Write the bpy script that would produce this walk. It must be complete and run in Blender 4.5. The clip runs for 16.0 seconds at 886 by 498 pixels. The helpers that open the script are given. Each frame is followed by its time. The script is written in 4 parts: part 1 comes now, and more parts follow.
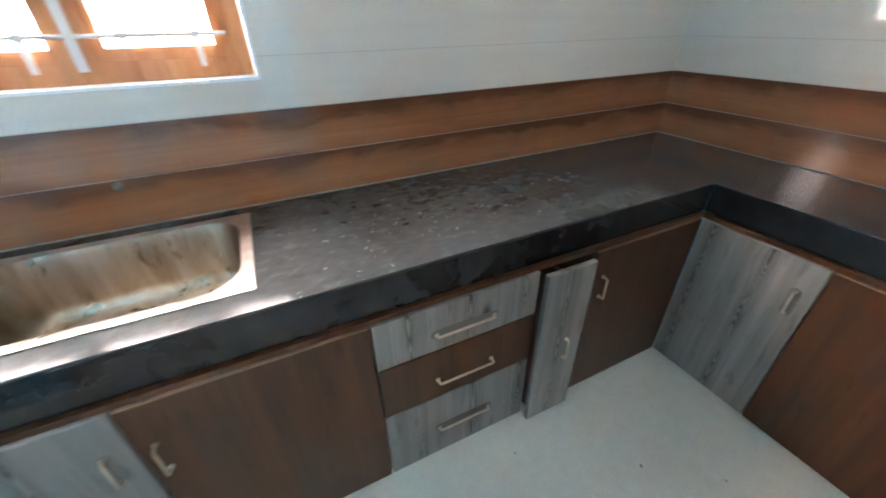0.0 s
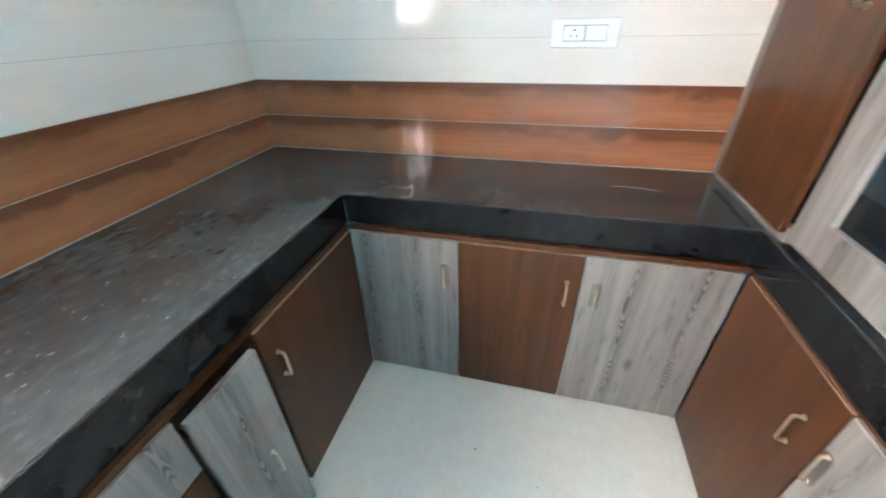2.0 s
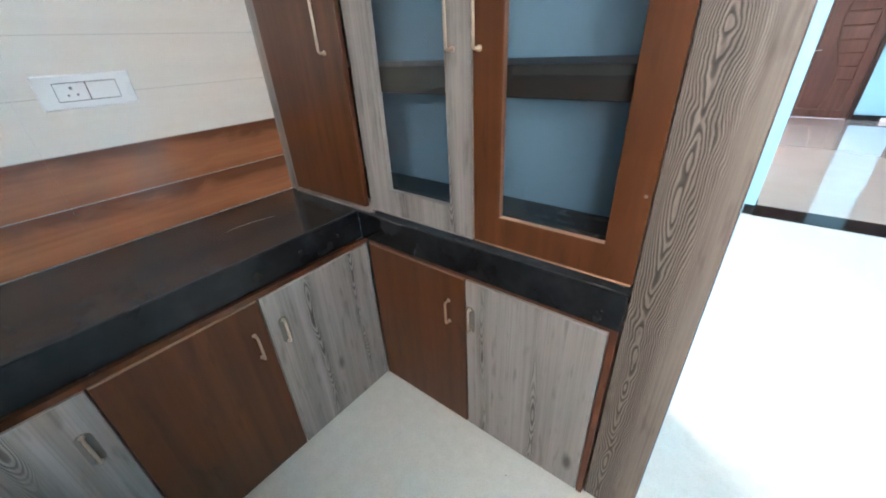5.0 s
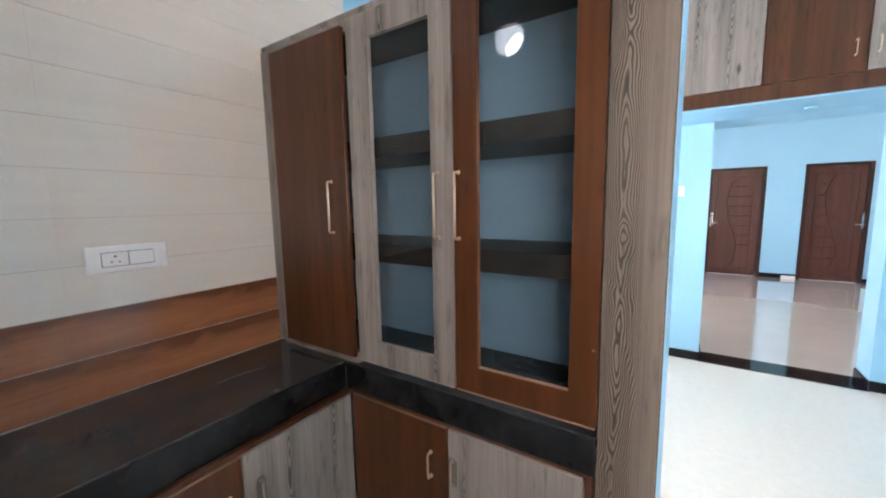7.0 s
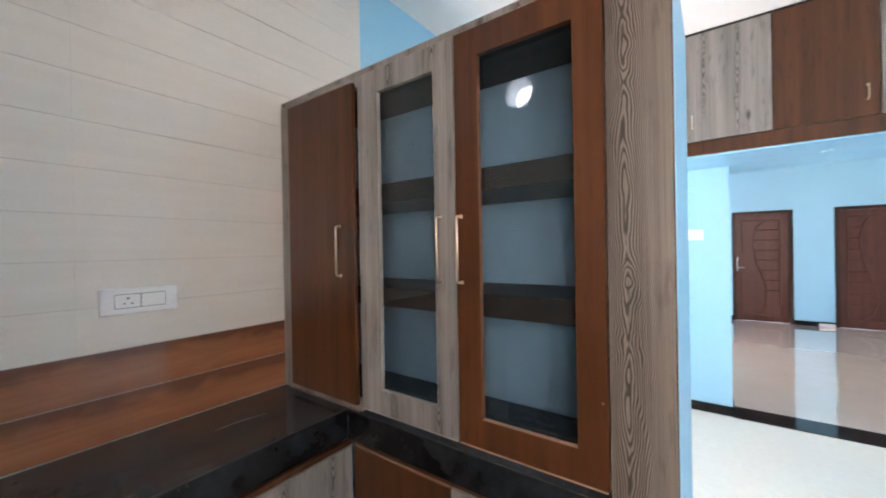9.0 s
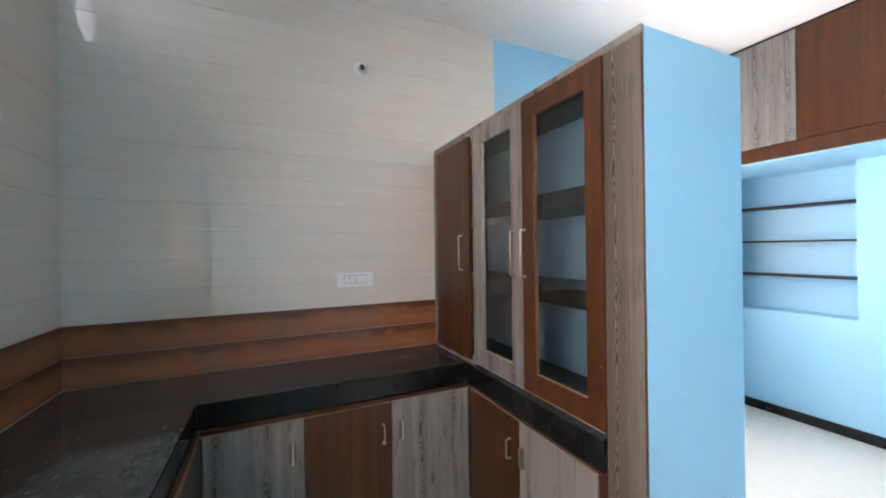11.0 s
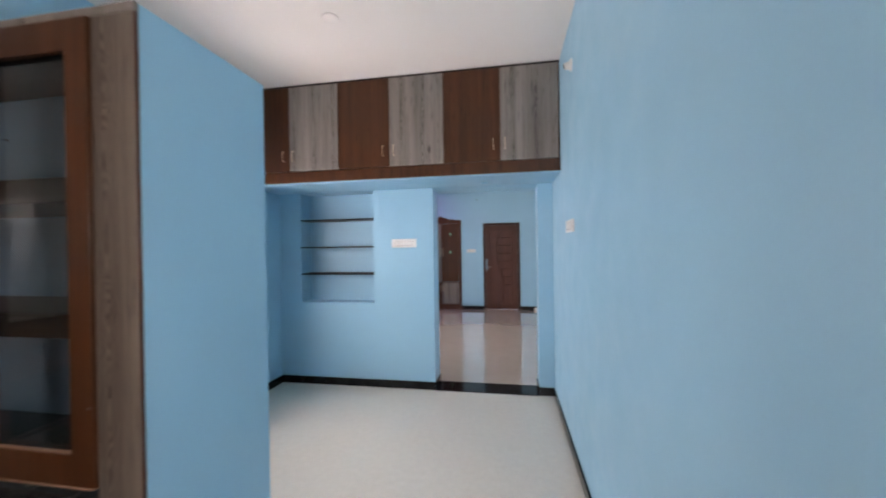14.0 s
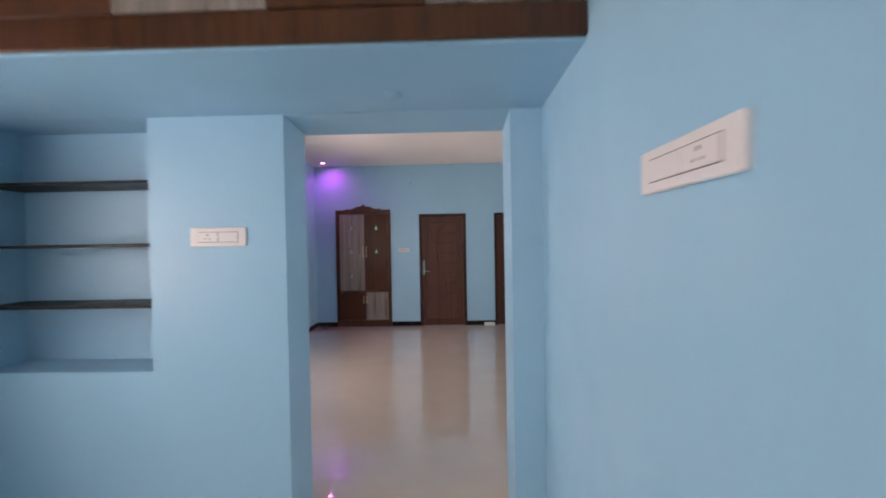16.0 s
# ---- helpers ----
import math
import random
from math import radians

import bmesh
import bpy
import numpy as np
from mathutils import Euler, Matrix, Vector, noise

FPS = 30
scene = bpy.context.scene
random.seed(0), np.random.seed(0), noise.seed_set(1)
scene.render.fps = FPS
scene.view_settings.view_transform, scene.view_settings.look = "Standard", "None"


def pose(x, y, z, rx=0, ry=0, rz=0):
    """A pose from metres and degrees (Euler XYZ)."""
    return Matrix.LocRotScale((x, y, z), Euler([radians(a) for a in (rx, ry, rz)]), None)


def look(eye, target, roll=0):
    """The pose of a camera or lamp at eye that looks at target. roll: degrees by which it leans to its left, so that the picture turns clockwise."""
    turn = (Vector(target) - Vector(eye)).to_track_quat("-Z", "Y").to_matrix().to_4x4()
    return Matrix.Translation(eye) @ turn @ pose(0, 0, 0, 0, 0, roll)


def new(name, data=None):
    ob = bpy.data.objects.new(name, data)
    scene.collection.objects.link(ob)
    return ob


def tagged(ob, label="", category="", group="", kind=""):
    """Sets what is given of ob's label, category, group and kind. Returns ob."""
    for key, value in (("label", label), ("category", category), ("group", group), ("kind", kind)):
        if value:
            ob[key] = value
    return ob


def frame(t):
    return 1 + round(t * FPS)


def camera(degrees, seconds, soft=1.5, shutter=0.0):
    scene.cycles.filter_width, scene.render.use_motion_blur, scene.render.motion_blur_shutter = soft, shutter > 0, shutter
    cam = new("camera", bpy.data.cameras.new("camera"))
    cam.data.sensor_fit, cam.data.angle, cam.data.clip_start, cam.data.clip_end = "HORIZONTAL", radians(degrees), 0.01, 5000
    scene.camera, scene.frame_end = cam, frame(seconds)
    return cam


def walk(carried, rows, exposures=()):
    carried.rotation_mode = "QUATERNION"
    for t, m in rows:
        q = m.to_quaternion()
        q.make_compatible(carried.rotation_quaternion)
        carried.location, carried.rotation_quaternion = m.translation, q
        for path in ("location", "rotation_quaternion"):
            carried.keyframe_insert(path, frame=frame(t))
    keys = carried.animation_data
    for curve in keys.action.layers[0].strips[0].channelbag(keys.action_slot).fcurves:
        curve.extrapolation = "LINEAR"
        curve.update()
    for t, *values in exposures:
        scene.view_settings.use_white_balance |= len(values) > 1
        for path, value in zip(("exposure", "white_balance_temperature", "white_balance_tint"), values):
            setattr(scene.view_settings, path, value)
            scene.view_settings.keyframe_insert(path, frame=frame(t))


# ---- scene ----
cam = camera(100.3, 16.0, 1.9, 0.4)
PATH = [
    (0, (-1.937, -1.337, 1.37), (-1.208, 0.201, 0.32), -1.1),
    (0.5, (-1.811, -1.262, 1.353), (-0.788, 0.1, 0.304), -1.2),
    (1, (-1.663, -1.248, 1.355), (-0.392, -0.118, 0.303), -1.5),
    (1.5, (-1.586, -1.259, 1.348), (-0.099, -0.435, 0.295), -1.5),
    (2, (-1.545, -1.256, 1.366), (0.087, -0.82, 0.295), -1.5),
    (2.5, (-1.53, -1.265, 1.343), (0.174, -1.189, 0.299), -1.6),
    (3, (-1.465, -1.238, 1.351), (0.186, -1.591, 0.279), -1.7),
    (3.5, (-1.415, -1.248, 1.335), (0.101, -1.997, 0.267), -1.3),
    (4, (-1.438, -1.197, 1.33), (-0.142, -2.293, 0.273), -1.3),
    (4.2, (-1.459, -1.18, 1.331), (-0.246, -2.359, 0.264), -1.4),
    (6.3, (-1.588, -0.945, 1.444), (-0.513, -2.538, 0.889), -0.9),
    (6.5, (-1.592, -0.931, 1.448), (-0.504, -2.553, 1.016), -1.0),
    (7, (-1.588, -0.912, 1.465), (-0.499, -2.572, 1.223), -1.0),
    (7.5, (-1.593, -0.892, 1.474), (-0.508, -2.57, 1.386), -0.9),
    (8, (-1.594, -0.883, 1.464), (-0.512, -2.565, 1.456), -1.1),
    (8.5, (-1.603, -0.9, 1.461), (-0.523, -2.583, 1.453), -0.9),
    (9, (-1.624, -0.945, 1.463), (-0.449, -2.563, 1.459), -1.0),
    (9.5, (-1.78, -0.937, 1.469), (-0.334, -2.319, 1.476), -1.0),
    (10, (-1.968, -0.89, 1.464), (-0.251, -1.916, 1.48), -0.8),
    (10.2, (-2.055, -0.885, 1.466), (-0.271, -1.789, 1.483), -0.9),
    (12.3, (-2.456, -0.985, 1.494), (-0.631, -1.802, 1.491), -0.7),
    (12.5, (-2.45, -1.002, 1.494), (-0.766, -2.082, 1.493), -0.7),
    (13, (-2.448, -1.027, 1.503), (-1.188, -2.58, 1.495), -0.8),
    (13.5, (-2.484, -1.055, 1.496), (-1.706, -2.899, 1.489), -0.75),
    (14, (-2.515, -1.095, 1.494), (-2.171, -3.065, 1.484), -0.85),
    (14.5, (-2.508, -1.382, 1.484), (-2.407, -3.379, 1.469), -1.0),
    (15, (-2.5, -1.88, 1.485), (-2.425, -3.879, 1.462), -1.0),
    (15.5, (-2.546, -2.479, 1.492), (-2.499, -4.478, 1.468), -0.9),
    (16, (-2.533, -3.161, 1.489), (-2.487, -5.16, 1.463), -1.0),
]
EXPOSURES = [(0.0, 2.35, 6900, 22), (0.5, 2.26, 6650, 18), (1.5, 3.08, 6500, 17), (3.0, 2.80, 6250, 14), (3.5, 2.60, 6150, 13), (4.0, 2.52, 6100, 13), (6.5, 1.65, 6750, 22), (8.5, 1.56, 6850, 23), (10.0, 1.57, 6900, 23), (12.5, 1.16, 6650, 25), (13.5, 0.66, 6900, 26), (14.5, 0.46, 7600, 34), (16.0, 0.25, 7700, 34)]
walk(cam, [(t, look(eye, target, roll)) for t, eye, target, roll in PATH], EXPOSURES)

# ---- world, sun, daylight in the openings ----
world = bpy.data.worlds.new("world")
scene.world = world
world.use_nodes = True
wn, wl = world.node_tree.nodes, world.node_tree.links
sky = wn.new("ShaderNodeTexSky")
sky.sky_type = "NISHITA"
sky.sun_disc = False
sky.sun_elevation, sky.sun_rotation = radians(52), radians(-120)
wn["Background"].inputs["Strength"].default_value = 0.15
wl.new(sky.outputs["Color"], wn["Background"].inputs["Color"])

sun = new("sun", bpy.data.lights.new("sun", "SUN"))
sun.data.energy, sun.data.angle, sun.data.color = 2.5, radians(0.6), (1.0, 0.95, 0.88)
sun.matrix_world = look((-6, -3, 9), (0, 0, 0))


def daylight(eye, target, wide, high, watts, color=(1.0, 1.0, 1.0)):
    lamp = new("daylight", bpy.data.lights.new("daylight", "AREA"))
    lamp.data.shape, lamp.data.size, lamp.data.size_y = "RECTANGLE", wide, high
    lamp.data.energy, lamp.data.color = watts, color
    lamp.matrix_world = look(eye, target)
    return lamp


daylight((-3.15, 0.60, 1.80), (-3.05, -2.0, 1.60), 3.8, 1.7, 225, (1.0, 0.965, 0.915))
daylight((0.28, -3.5, 1.53), (-3.0, -3.5, 1.50), 1.35, 1.35, 57, (1.0, 0.98, 0.95))
# Next two light the hall through assumed windows that stay out of view.
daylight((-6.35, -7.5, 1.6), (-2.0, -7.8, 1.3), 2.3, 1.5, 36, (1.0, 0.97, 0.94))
daylight((0.26, -7.25, 1.5), (-3.0, -7.5, 1.3), 1.35, 1.25, 48, (1.0, 0.98, 0.95))

hole_light = daylight((-0.32, 0.235, 2.77), (-0.40, -1.0, 2.45), 0.24, 0.24, 1.1, (0.90, 0.95, 1.0))
hole_light.data.shape = "DISK"

purple = new("purple_lamp", bpy.data.lights.new("purple_lamp", "SPOT"))
purple.data.energy, purple.data.color, purple.data.spot_size, purple.data.spot_blend = 19, (1.0, 0.12, 0.95), radians(150), 1.0
purple.data.shadow_soft_size = 0.03
purple.matrix_world = look((-0.32, -9.62, 2.935), (-0.42, -9.85, 2.2))


# ---- materials ----
def material(name, rough=0.5, metal=0.0, spec=0.5, coat=0.0):
    m = bpy.data.materials.new(name)
    m.use_nodes = True
    b = m.node_tree.nodes["Principled BSDF"]
    b.inputs["Roughness"].default_value, b.inputs["Metallic"].default_value = rough, metal
    b.inputs["Specular IOR Level"].default_value = spec
    b.inputs["Coat Weight"].default_value = coat
    b.inputs["Coat Roughness"].default_value = 0.08
    return m


def node(m, kind, inputs=None, **props):
    n = m.node_tree.nodes.new("ShaderNode" + kind)
    for k, v in props.items():
        setattr(n, k, v)
    for k, v in (inputs or {}).items():
        if isinstance(v, bpy.types.NodeSocket):
            m.node_tree.links.new(v, n.inputs[k])
        else:
            n.inputs[k].default_value = v
    return n


def into(m, socket, value):
    b = m.node_tree.nodes["Principled BSDF"]
    if isinstance(value, bpy.types.NodeSocket):
        m.node_tree.links.new(value, b.inputs[socket])
    else:
        b.inputs[socket].default_value = value


def place(m, stretch=(1, 1, 1), own=0.0):
    """World position, stretched, moved by a random amount for each object."""
    out = node(m, "NewGeometry").outputs["Position"]
    if own:
        rnd = node(m, "ObjectInfo").outputs["Random"]
        r = node(m, "Math", {0: rnd, 1: own}, operation="MULTIPLY").outputs[0]
        vec = node(m, "CombineXYZ", {0: r, 1: r, 2: r}).outputs[0]
        out = node(m, "VectorMath", {0: out, 1: vec}, operation="ADD").outputs[0]
    return node(m, "VectorMath", {0: out, 1: stretch}, operation="MULTIPLY").outputs[0]


def noise_of(m, vec, scale, detail=4.0, rough=0.55, twist=0.0):
    return node(m, "TexNoise", {"Vector": vec, "Scale": scale, "Detail": detail, "Roughness": rough, "Distortion": twist}).outputs["Fac"]


def ramp(m, fac, *stops):
    n = node(m, "ValToRGB", {"Fac": fac})
    e = n.color_ramp.elements
    while len(e) < len(stops):
        e.new(0.5)
    for item, (pos, col) in zip(e, stops):
        item.position, item.color = pos, (*col, 1) if len(col) == 3 else col
    return n.outputs["Color"]


def mixed(m, fac, a, b, mode="MIX"):
    n = m.node_tree.nodes.new("ShaderNodeMix")
    n.data_type, n.blend_type = "RGBA", mode
    for key, v in (("Factor", fac), ("A", a), ("B", b)):
        sock = [i for i in n.inputs if i.name == key and (i.type == "RGBA" or key == "Factor" and i.type == "VALUE")][0]
        if isinstance(v, bpy.types.NodeSocket):
            m.node_tree.links.new(v, sock)
        else:
            sock.default_value = v if key == "Factor" else (*v, 1)
    return [o for o in n.outputs if o.type == "RGBA"][0]


def bump(m, height, strength=0.1, distance=0.002):
    into(m, "Normal", node(m, "Bump", {"Height": height, "Strength": strength, "Distance": distance}).outputs["Normal"])


def grey3(v):
    return (v, v, v)


def paint(name, color, rough=0.45, grain=0.06, spec=0.4):
    m = material(name, rough, spec=spec)
    p = place(m)
    big = noise_of(m, p, 0.9, 3)
    small = noise_of(m, p, 60, 3)
    dark = tuple(c * (1 - grain) for c in color)
    lite = tuple(min(1, c * (1 + grain)) for c in color)
    into(m, "Base Color", ramp(m, big, (0.3, dark), (0.7, lite)))
    into(m, "Roughness", ramp(m, noise_of(m, p, 5, 4), (0.3, grey3(rough * 0.85)), (0.7, grey3(min(1, rough * 1.2)))))
    bump(m, small, 0.12, 0.001)
    return m


def laminate(name, low, mid, high, line, sharp, rough, figure=0.5, own=9.0, centre=None, fine_low=0.70, fine_high=1.14, fine_scale=160):
    """Printed wood: straight fine streaks, soft bands, and narrow columns of cathedral rings."""
    m = material(name, rough, spec=0.36)
    pos = node(m, "SeparateXYZ", {"Vector": place(m)})
    flat = node(m, "Math", {0: pos.outputs["X"], 1: pos.outputs["Y"]}, operation="ADD").outputs[0]
    rnd = node(m, "ObjectInfo").outputs["Random"]
    slide = node(m, "Math", {0: rnd, 1: own}, operation="MULTIPLY").outputs[0]
    wob = noise_of(m, node(m, "CombineXYZ", {0: slide, 2: pos.outputs["Z"]}).outputs[0], 3.0, 2)
    wob = node(m, "Math", {0: wob, 1: 0.03}, operation="MULTIPLY").outputs[0]
    u = node(m, "Math", {0: flat, 1: wob}, operation="ADD").outputs[0]
    if centre is None:
        u = node(m, "Math", {0: u, 1: slide}, operation="ADD").outputs[0]
        w = node(m, "Math", {0: u, 1: 0.098}, operation="PINGPONG").outputs[0]
    else:
        w = node(m, "Math", {0: u, 1: -centre - 0.015}, operation="ADD").outputs[0]
    w2 = node(m, "Math", {0: node(m, "Math", {0: w}, operation="ABSOLUTE").outputs[0], 1: 2.0 if centre is None else 1.45}, operation="POWER").outputs[0]
    w2 = node(m, "Math", {0: w2, 1: 9000.0 if centre is None else 760.0}, operation="MULTIPLY").outputs[0]
    flow = noise_of(m, place(m, (1.6, 1.6, 1.9) if centre is None else (6, 6, 3.0), own), 1.0, 3.5 if centre else 2.5, 0.5, 0.4 if centre else 0.3)
    flow = node(m, "Math", {0: flow, 1: 30.0 if centre is None else 17.0}, operation="MULTIPLY").outputs[0]
    eye = node(m, "Math", {0: pos.outputs["Z"], 1: -1.33}, operation="ADD").outputs[0]
    eye = node(m, "Math", {0: eye}, operation="ABSOLUTE").outputs[0]
    rise = node(m, "Math", {0: eye, 1: 0.0 if centre is None else 9.0}, operation="MULTIPLY").outputs[0]
    w2 = node(m, "Math", {0: w2, 1: rise}, operation="ADD").outputs[0]
    rings = node(m, "Math", {0: w2, 1: flow}, operation="ADD").outputs[0]
    rings = node(m, "Math", {0: rings}, operation="FRACT").outputs[0]
    near = node(m, "Math", {0: w}, operation="ABSOLUTE").outputs[0]
    near = ramp(m, near, (0.010 if centre is None else 0.05, grey3(1.0)), (0.027 if centre is None else 0.08, grey3(0.06 if centre is None else 0.85)))
    streak = noise_of(m, place(m, (fine_scale, fine_scale, 1.8), own), 1.0, 5 if fine_scale > 100 else 2, 0.7 if fine_scale > 100 else 0.5)
    tone = noise_of(m, place(m, (17, 17, 0.45), own), 1.0, 3)
    base = ramp(m, tone, (0.30, low), (0.5, mid), (0.70, high))
    lines = ramp(m, rings, (0.0, grey3(1)), (0.30, grey3(0.75)), (0.52, grey3(0.0)), (0.88, grey3(0.08)), (1.0, grey3(1)))
    spots = noise_of(m, place(m, (9, 9, 2.3), own), 1.0, 2)
    mask = ramp(m, spots, (0.62 - 0.3 * figure, grey3(0.03)), (0.80 - 0.3 * figure, grey3(1)))
    lines = mixed(m, 1.0, mixed(m, 1.0, lines, mask, "MULTIPLY"), near, "MULTIPLY")
    if centre is not None:
        side = node(m, "MapRange", {"Value": w, "From Min": -0.078, "From Max": -0.035, "To Min": 0.12, "To Max": 1.0}).outputs[0]
        lines = mixed(m, 1.0, lines, side, "MULTIPLY")
    lines = mixed(m, 1.0, lines, grey3(sharp), "MULTIPLY")
    col = mixed(m, lines, base, line)
    fine = ramp(m, streak, (0.30, grey3(fine_low)), (0.52, grey3(1.0)), (0.75, grey3(fine_high)))
    col = mixed(m, 1.0, col, fine, "MULTIPLY")
    fleck = noise_of(m, place(m, (40, 40, 8), own), 1.0, 2, 0.5)
    col = mixed(m, 1.0, col, ramp(m, fleck, (0.27, grey3(0.68)), (0.42, grey3(1.0))), "MULTIPLY")
    knots = node(m, "TexVoronoi", {"Vector": place(m, (4.2, 4.2, 1.7), own), "Scale": 1.0, "Randomness": 1.0}).outputs["Distance"]
    col = mixed(m, ramp(m, knots, (0.03, grey3(0.85 if figure > 0.5 else 0.0)), (0.085, grey3(0.0))), col, tuple(c * 0.5 for c in line))
    into(m, "Base Color", col)
    into(m, "Roughness", rough)
    if fine_low < 0.8:
        bump(m, streak, 0.06, 0.0003)
    return m


brown_wood = laminate("brown_laminate", (0.053, 0.0188, 0.0073), (0.067, 0.0238, 0.0092), (0.086, 0.0305, 0.0120), (0.026, 0.0080, 0.0035), 0.08, 0.28, 0.45, fine_low=0.84, fine_high=1.10, fine_scale=48)
grey_wood = laminate("grey_ash_laminate", (0.165, 0.149, 0.132), (0.212, 0.194, 0.174), (0.268, 0.248, 0.225), (0.040, 0.032, 0.026), 1.0, 0.36, 0.90, fine_low=0.76, fine_high=1.12)
panel_wood = laminate("grey_ash_cathedral", (0.125, 0.102, 0.082), (0.165, 0.136, 0.111), (0.205, 0.171, 0.141), (0.016, 0.011, 0.008), 0.95, 0.42, 1.6, 0.0, -1.468 - 1.905)
dark_wood = laminate("dark_edge_band", (0.050, 0.017, 0.009), (0.070, 0.024, 0.012), (0.10, 0.034, 0.016), (0.03, 0.010, 0.006), 0.3, 0.4, fine_low=0.86, fine_high=1.07)
frame_dark = laminate("dark_door_frame_wood", (0.022, 0.009, 0.006), (0.030, 0.012, 0.008), (0.040, 0.016, 0.010), (0.02, 0.008, 0.005), 0.2, 0.4, fine_low=0.86, fine_high=1.07)
carved_wood = laminate("carved_teak", (0.060, 0.022, 0.014), (0.076, 0.028, 0.018), (0.094, 0.035, 0.023), (0.05, 0.016, 0.009), 0.3, 0.35, fine_low=0.86, fine_high=1.07)
frame_wood = laminate("orange_window_wood", (0.46, 0.185, 0.070), (0.53, 0.225, 0.09), (0.60, 0.27, 0.115), (0.30, 0.07, 0.015), 0.3, 0.16, fine_low=0.86, fine_high=1.07)
shelf_edge = laminate("shelf_face", (0.014, 0.011, 0.009), (0.020, 0.016, 0.013), (0.028, 0.022, 0.018), (0.012, 0.010, 0.008), 0.5, 0.5)

blue_paint = paint("blue_wall_paint", (0.262, 0.532, 0.694), 0.42, 0.03)
white_paint = paint("white_ceiling_paint", (0.80, 0.78, 0.74), 0.75, 0.02, 0.3)
reveal_paint = paint("white_reveal_paint", (0.78, 0.80, 0.82), 0.5, 0.02)
outside_paint = paint("outside_render", (0.55, 0.50, 0.42), 0.8, 0.08)
# Inside blue is darker and greyer than the wall blue.
cupboard_inside = paint("cupboard_inside_blue", (0.20, 0.325, 0.40), 0.5, 0.05)


def tile_material(name, low, high, rough, streaks, lines=0.0):
    m = material(name, rough, spec=0.55)
    p = place(m, streaks)
    a = noise_of(m, p, 1.0, 5, 0.6, 0.4)
    col = ramp(m, a, (0.3, low), (0.7, high))
    into(m, "Base Color", col)
    into(m, "Roughness", rough)
    bump(m, noise_of(m, place(m), 5.0, 2), 0.03, 0.001)
    return m


cream_tile = tile_material("cream_plank_tile", (0.620, 0.568, 0.500), (0.655, 0.602, 0.532), 0.065, (1.2, 1.2, 20))
brown_tile = tile_material("brown_plank_tile", (0.135, 0.048, 0.020), (0.33, 0.135, 0.055), 0.065, (1.3, 1.3, 13))
bt_z = node(brown_tile, "SeparateXYZ", {"Vector": place(brown_tile)}).outputs["Z"]
bt_w = node(brown_tile, "Math", {0: noise_of(brown_tile, place(brown_tile, (3.5, 3.5, 7)), 1.0, 4, 0.55, 0.8), 1: 0.13}, operation="MULTIPLY").outputs[0]
bt_v = node(brown_tile, "Math", {0: bt_z, 1: -0.840}, operation="ADD").outputs[0]
bt_v = node(brown_tile, "Math", {0: bt_v, 1: 0.1502}, operation="MODULO").outputs[0]
bt_v = node(brown_tile, "Math", {0: bt_v, 1: bt_w}, operation="ADD").outputs[0]
bt_v = node(brown_tile, "Math", {0: bt_v, 1: 4.2}, operation="MULTIPLY").outputs[0]
bt_c = ramp(brown_tile, bt_v, (0.15, (0.235, 0.091, 0.042)), (0.45, (0.325, 0.134, 0.063)), (0.68, (0.27, 0.108, 0.052)), (0.80, (0.150, 0.059, 0.031)), (1.0, (0.125, 0.049, 0.027)))
bt_f = ramp(brown_tile, noise_of(brown_tile, place(brown_tile, (2.5, 2.5, 90)), 1.0, 4), (0.3, grey3(0.88)), (0.7, grey3(1.08)))
into(brown_tile, "Base Color", mixed(brown_tile, 1.0, bt_c, bt_f, "MULTIPLY"))
# Pale edge colours hold dust and the light caught on door edges.
edge_pale = paint("pale_brown_edge", (0.24, 0.150, 0.100), 0.6, 0.25)
edge_mid = paint("brown_edge", (0.10, 0.045, 0.024), 0.5, 0.25)
edge_grey = paint("pale_grey_edge", (0.25, 0.23, 0.21), 0.6, 0.2)
# Dull grey-brown of the rounded plates behind handles.
dull_plate = paint("dull_handle_plate", (0.135, 0.122, 0.105), 0.35, 0.12)
grout = paint("grout", (0.40, 0.37, 0.33), 0.85, 0.1)

granite = material("black_granite", 0.16, spec=0.26)
gp = place(granite)
into(granite, "Base Color", ramp(granite, noise_of(granite, gp, 9, 5, 0.6), (0.3, (0.006, 0.0065, 0.0075)), (0.5, (0.009, 0.010, 0.011)), (0.95, (0.030, 0.033, 0.035))))
into(granite, "Roughness", 0.07)
honed = paint("honed_dark_stone", (0.010, 0.012, 0.014), 0.45, 0.3, 0.2)

dusty = material("dusty_black_granite", 0.3, spec=0.55)
dp = place(dusty)
d_base = ramp(dusty, noise_of(dusty, dp, 260, 2), (0.35, (0.007, 0.008, 0.009)), (0.6, (0.013, 0.014, 0.015)), (0.8, (0.03, 0.031, 0.031)))
d_soft = noise_of(dusty, place(dusty, (1.0, 1.3, 1.0)), 4.5, 2, 0.5)
d_cloud = ramp(dusty, d_soft, (0.2, grey3(0.14)), (0.5, grey3(0.19)), (0.9, grey3(0.27)))
d_sep = node(dusty, "SeparateXYZ", {"Vector": dp})
d_side = node(dusty, "MapRange", {"Value": d_sep.outputs["Y"], "From Min": -1.3, "From Max": -0.55, "To Min": 0.62, "To Max": 0.92}).outputs[0]
d_mask = mixed(dusty, 1.0, d_cloud, d_side, "MULTIPLY")
d_streak = noise_of(dusty, place(dusty, (14, 9, 1)), 1.0, 2, 0.5)
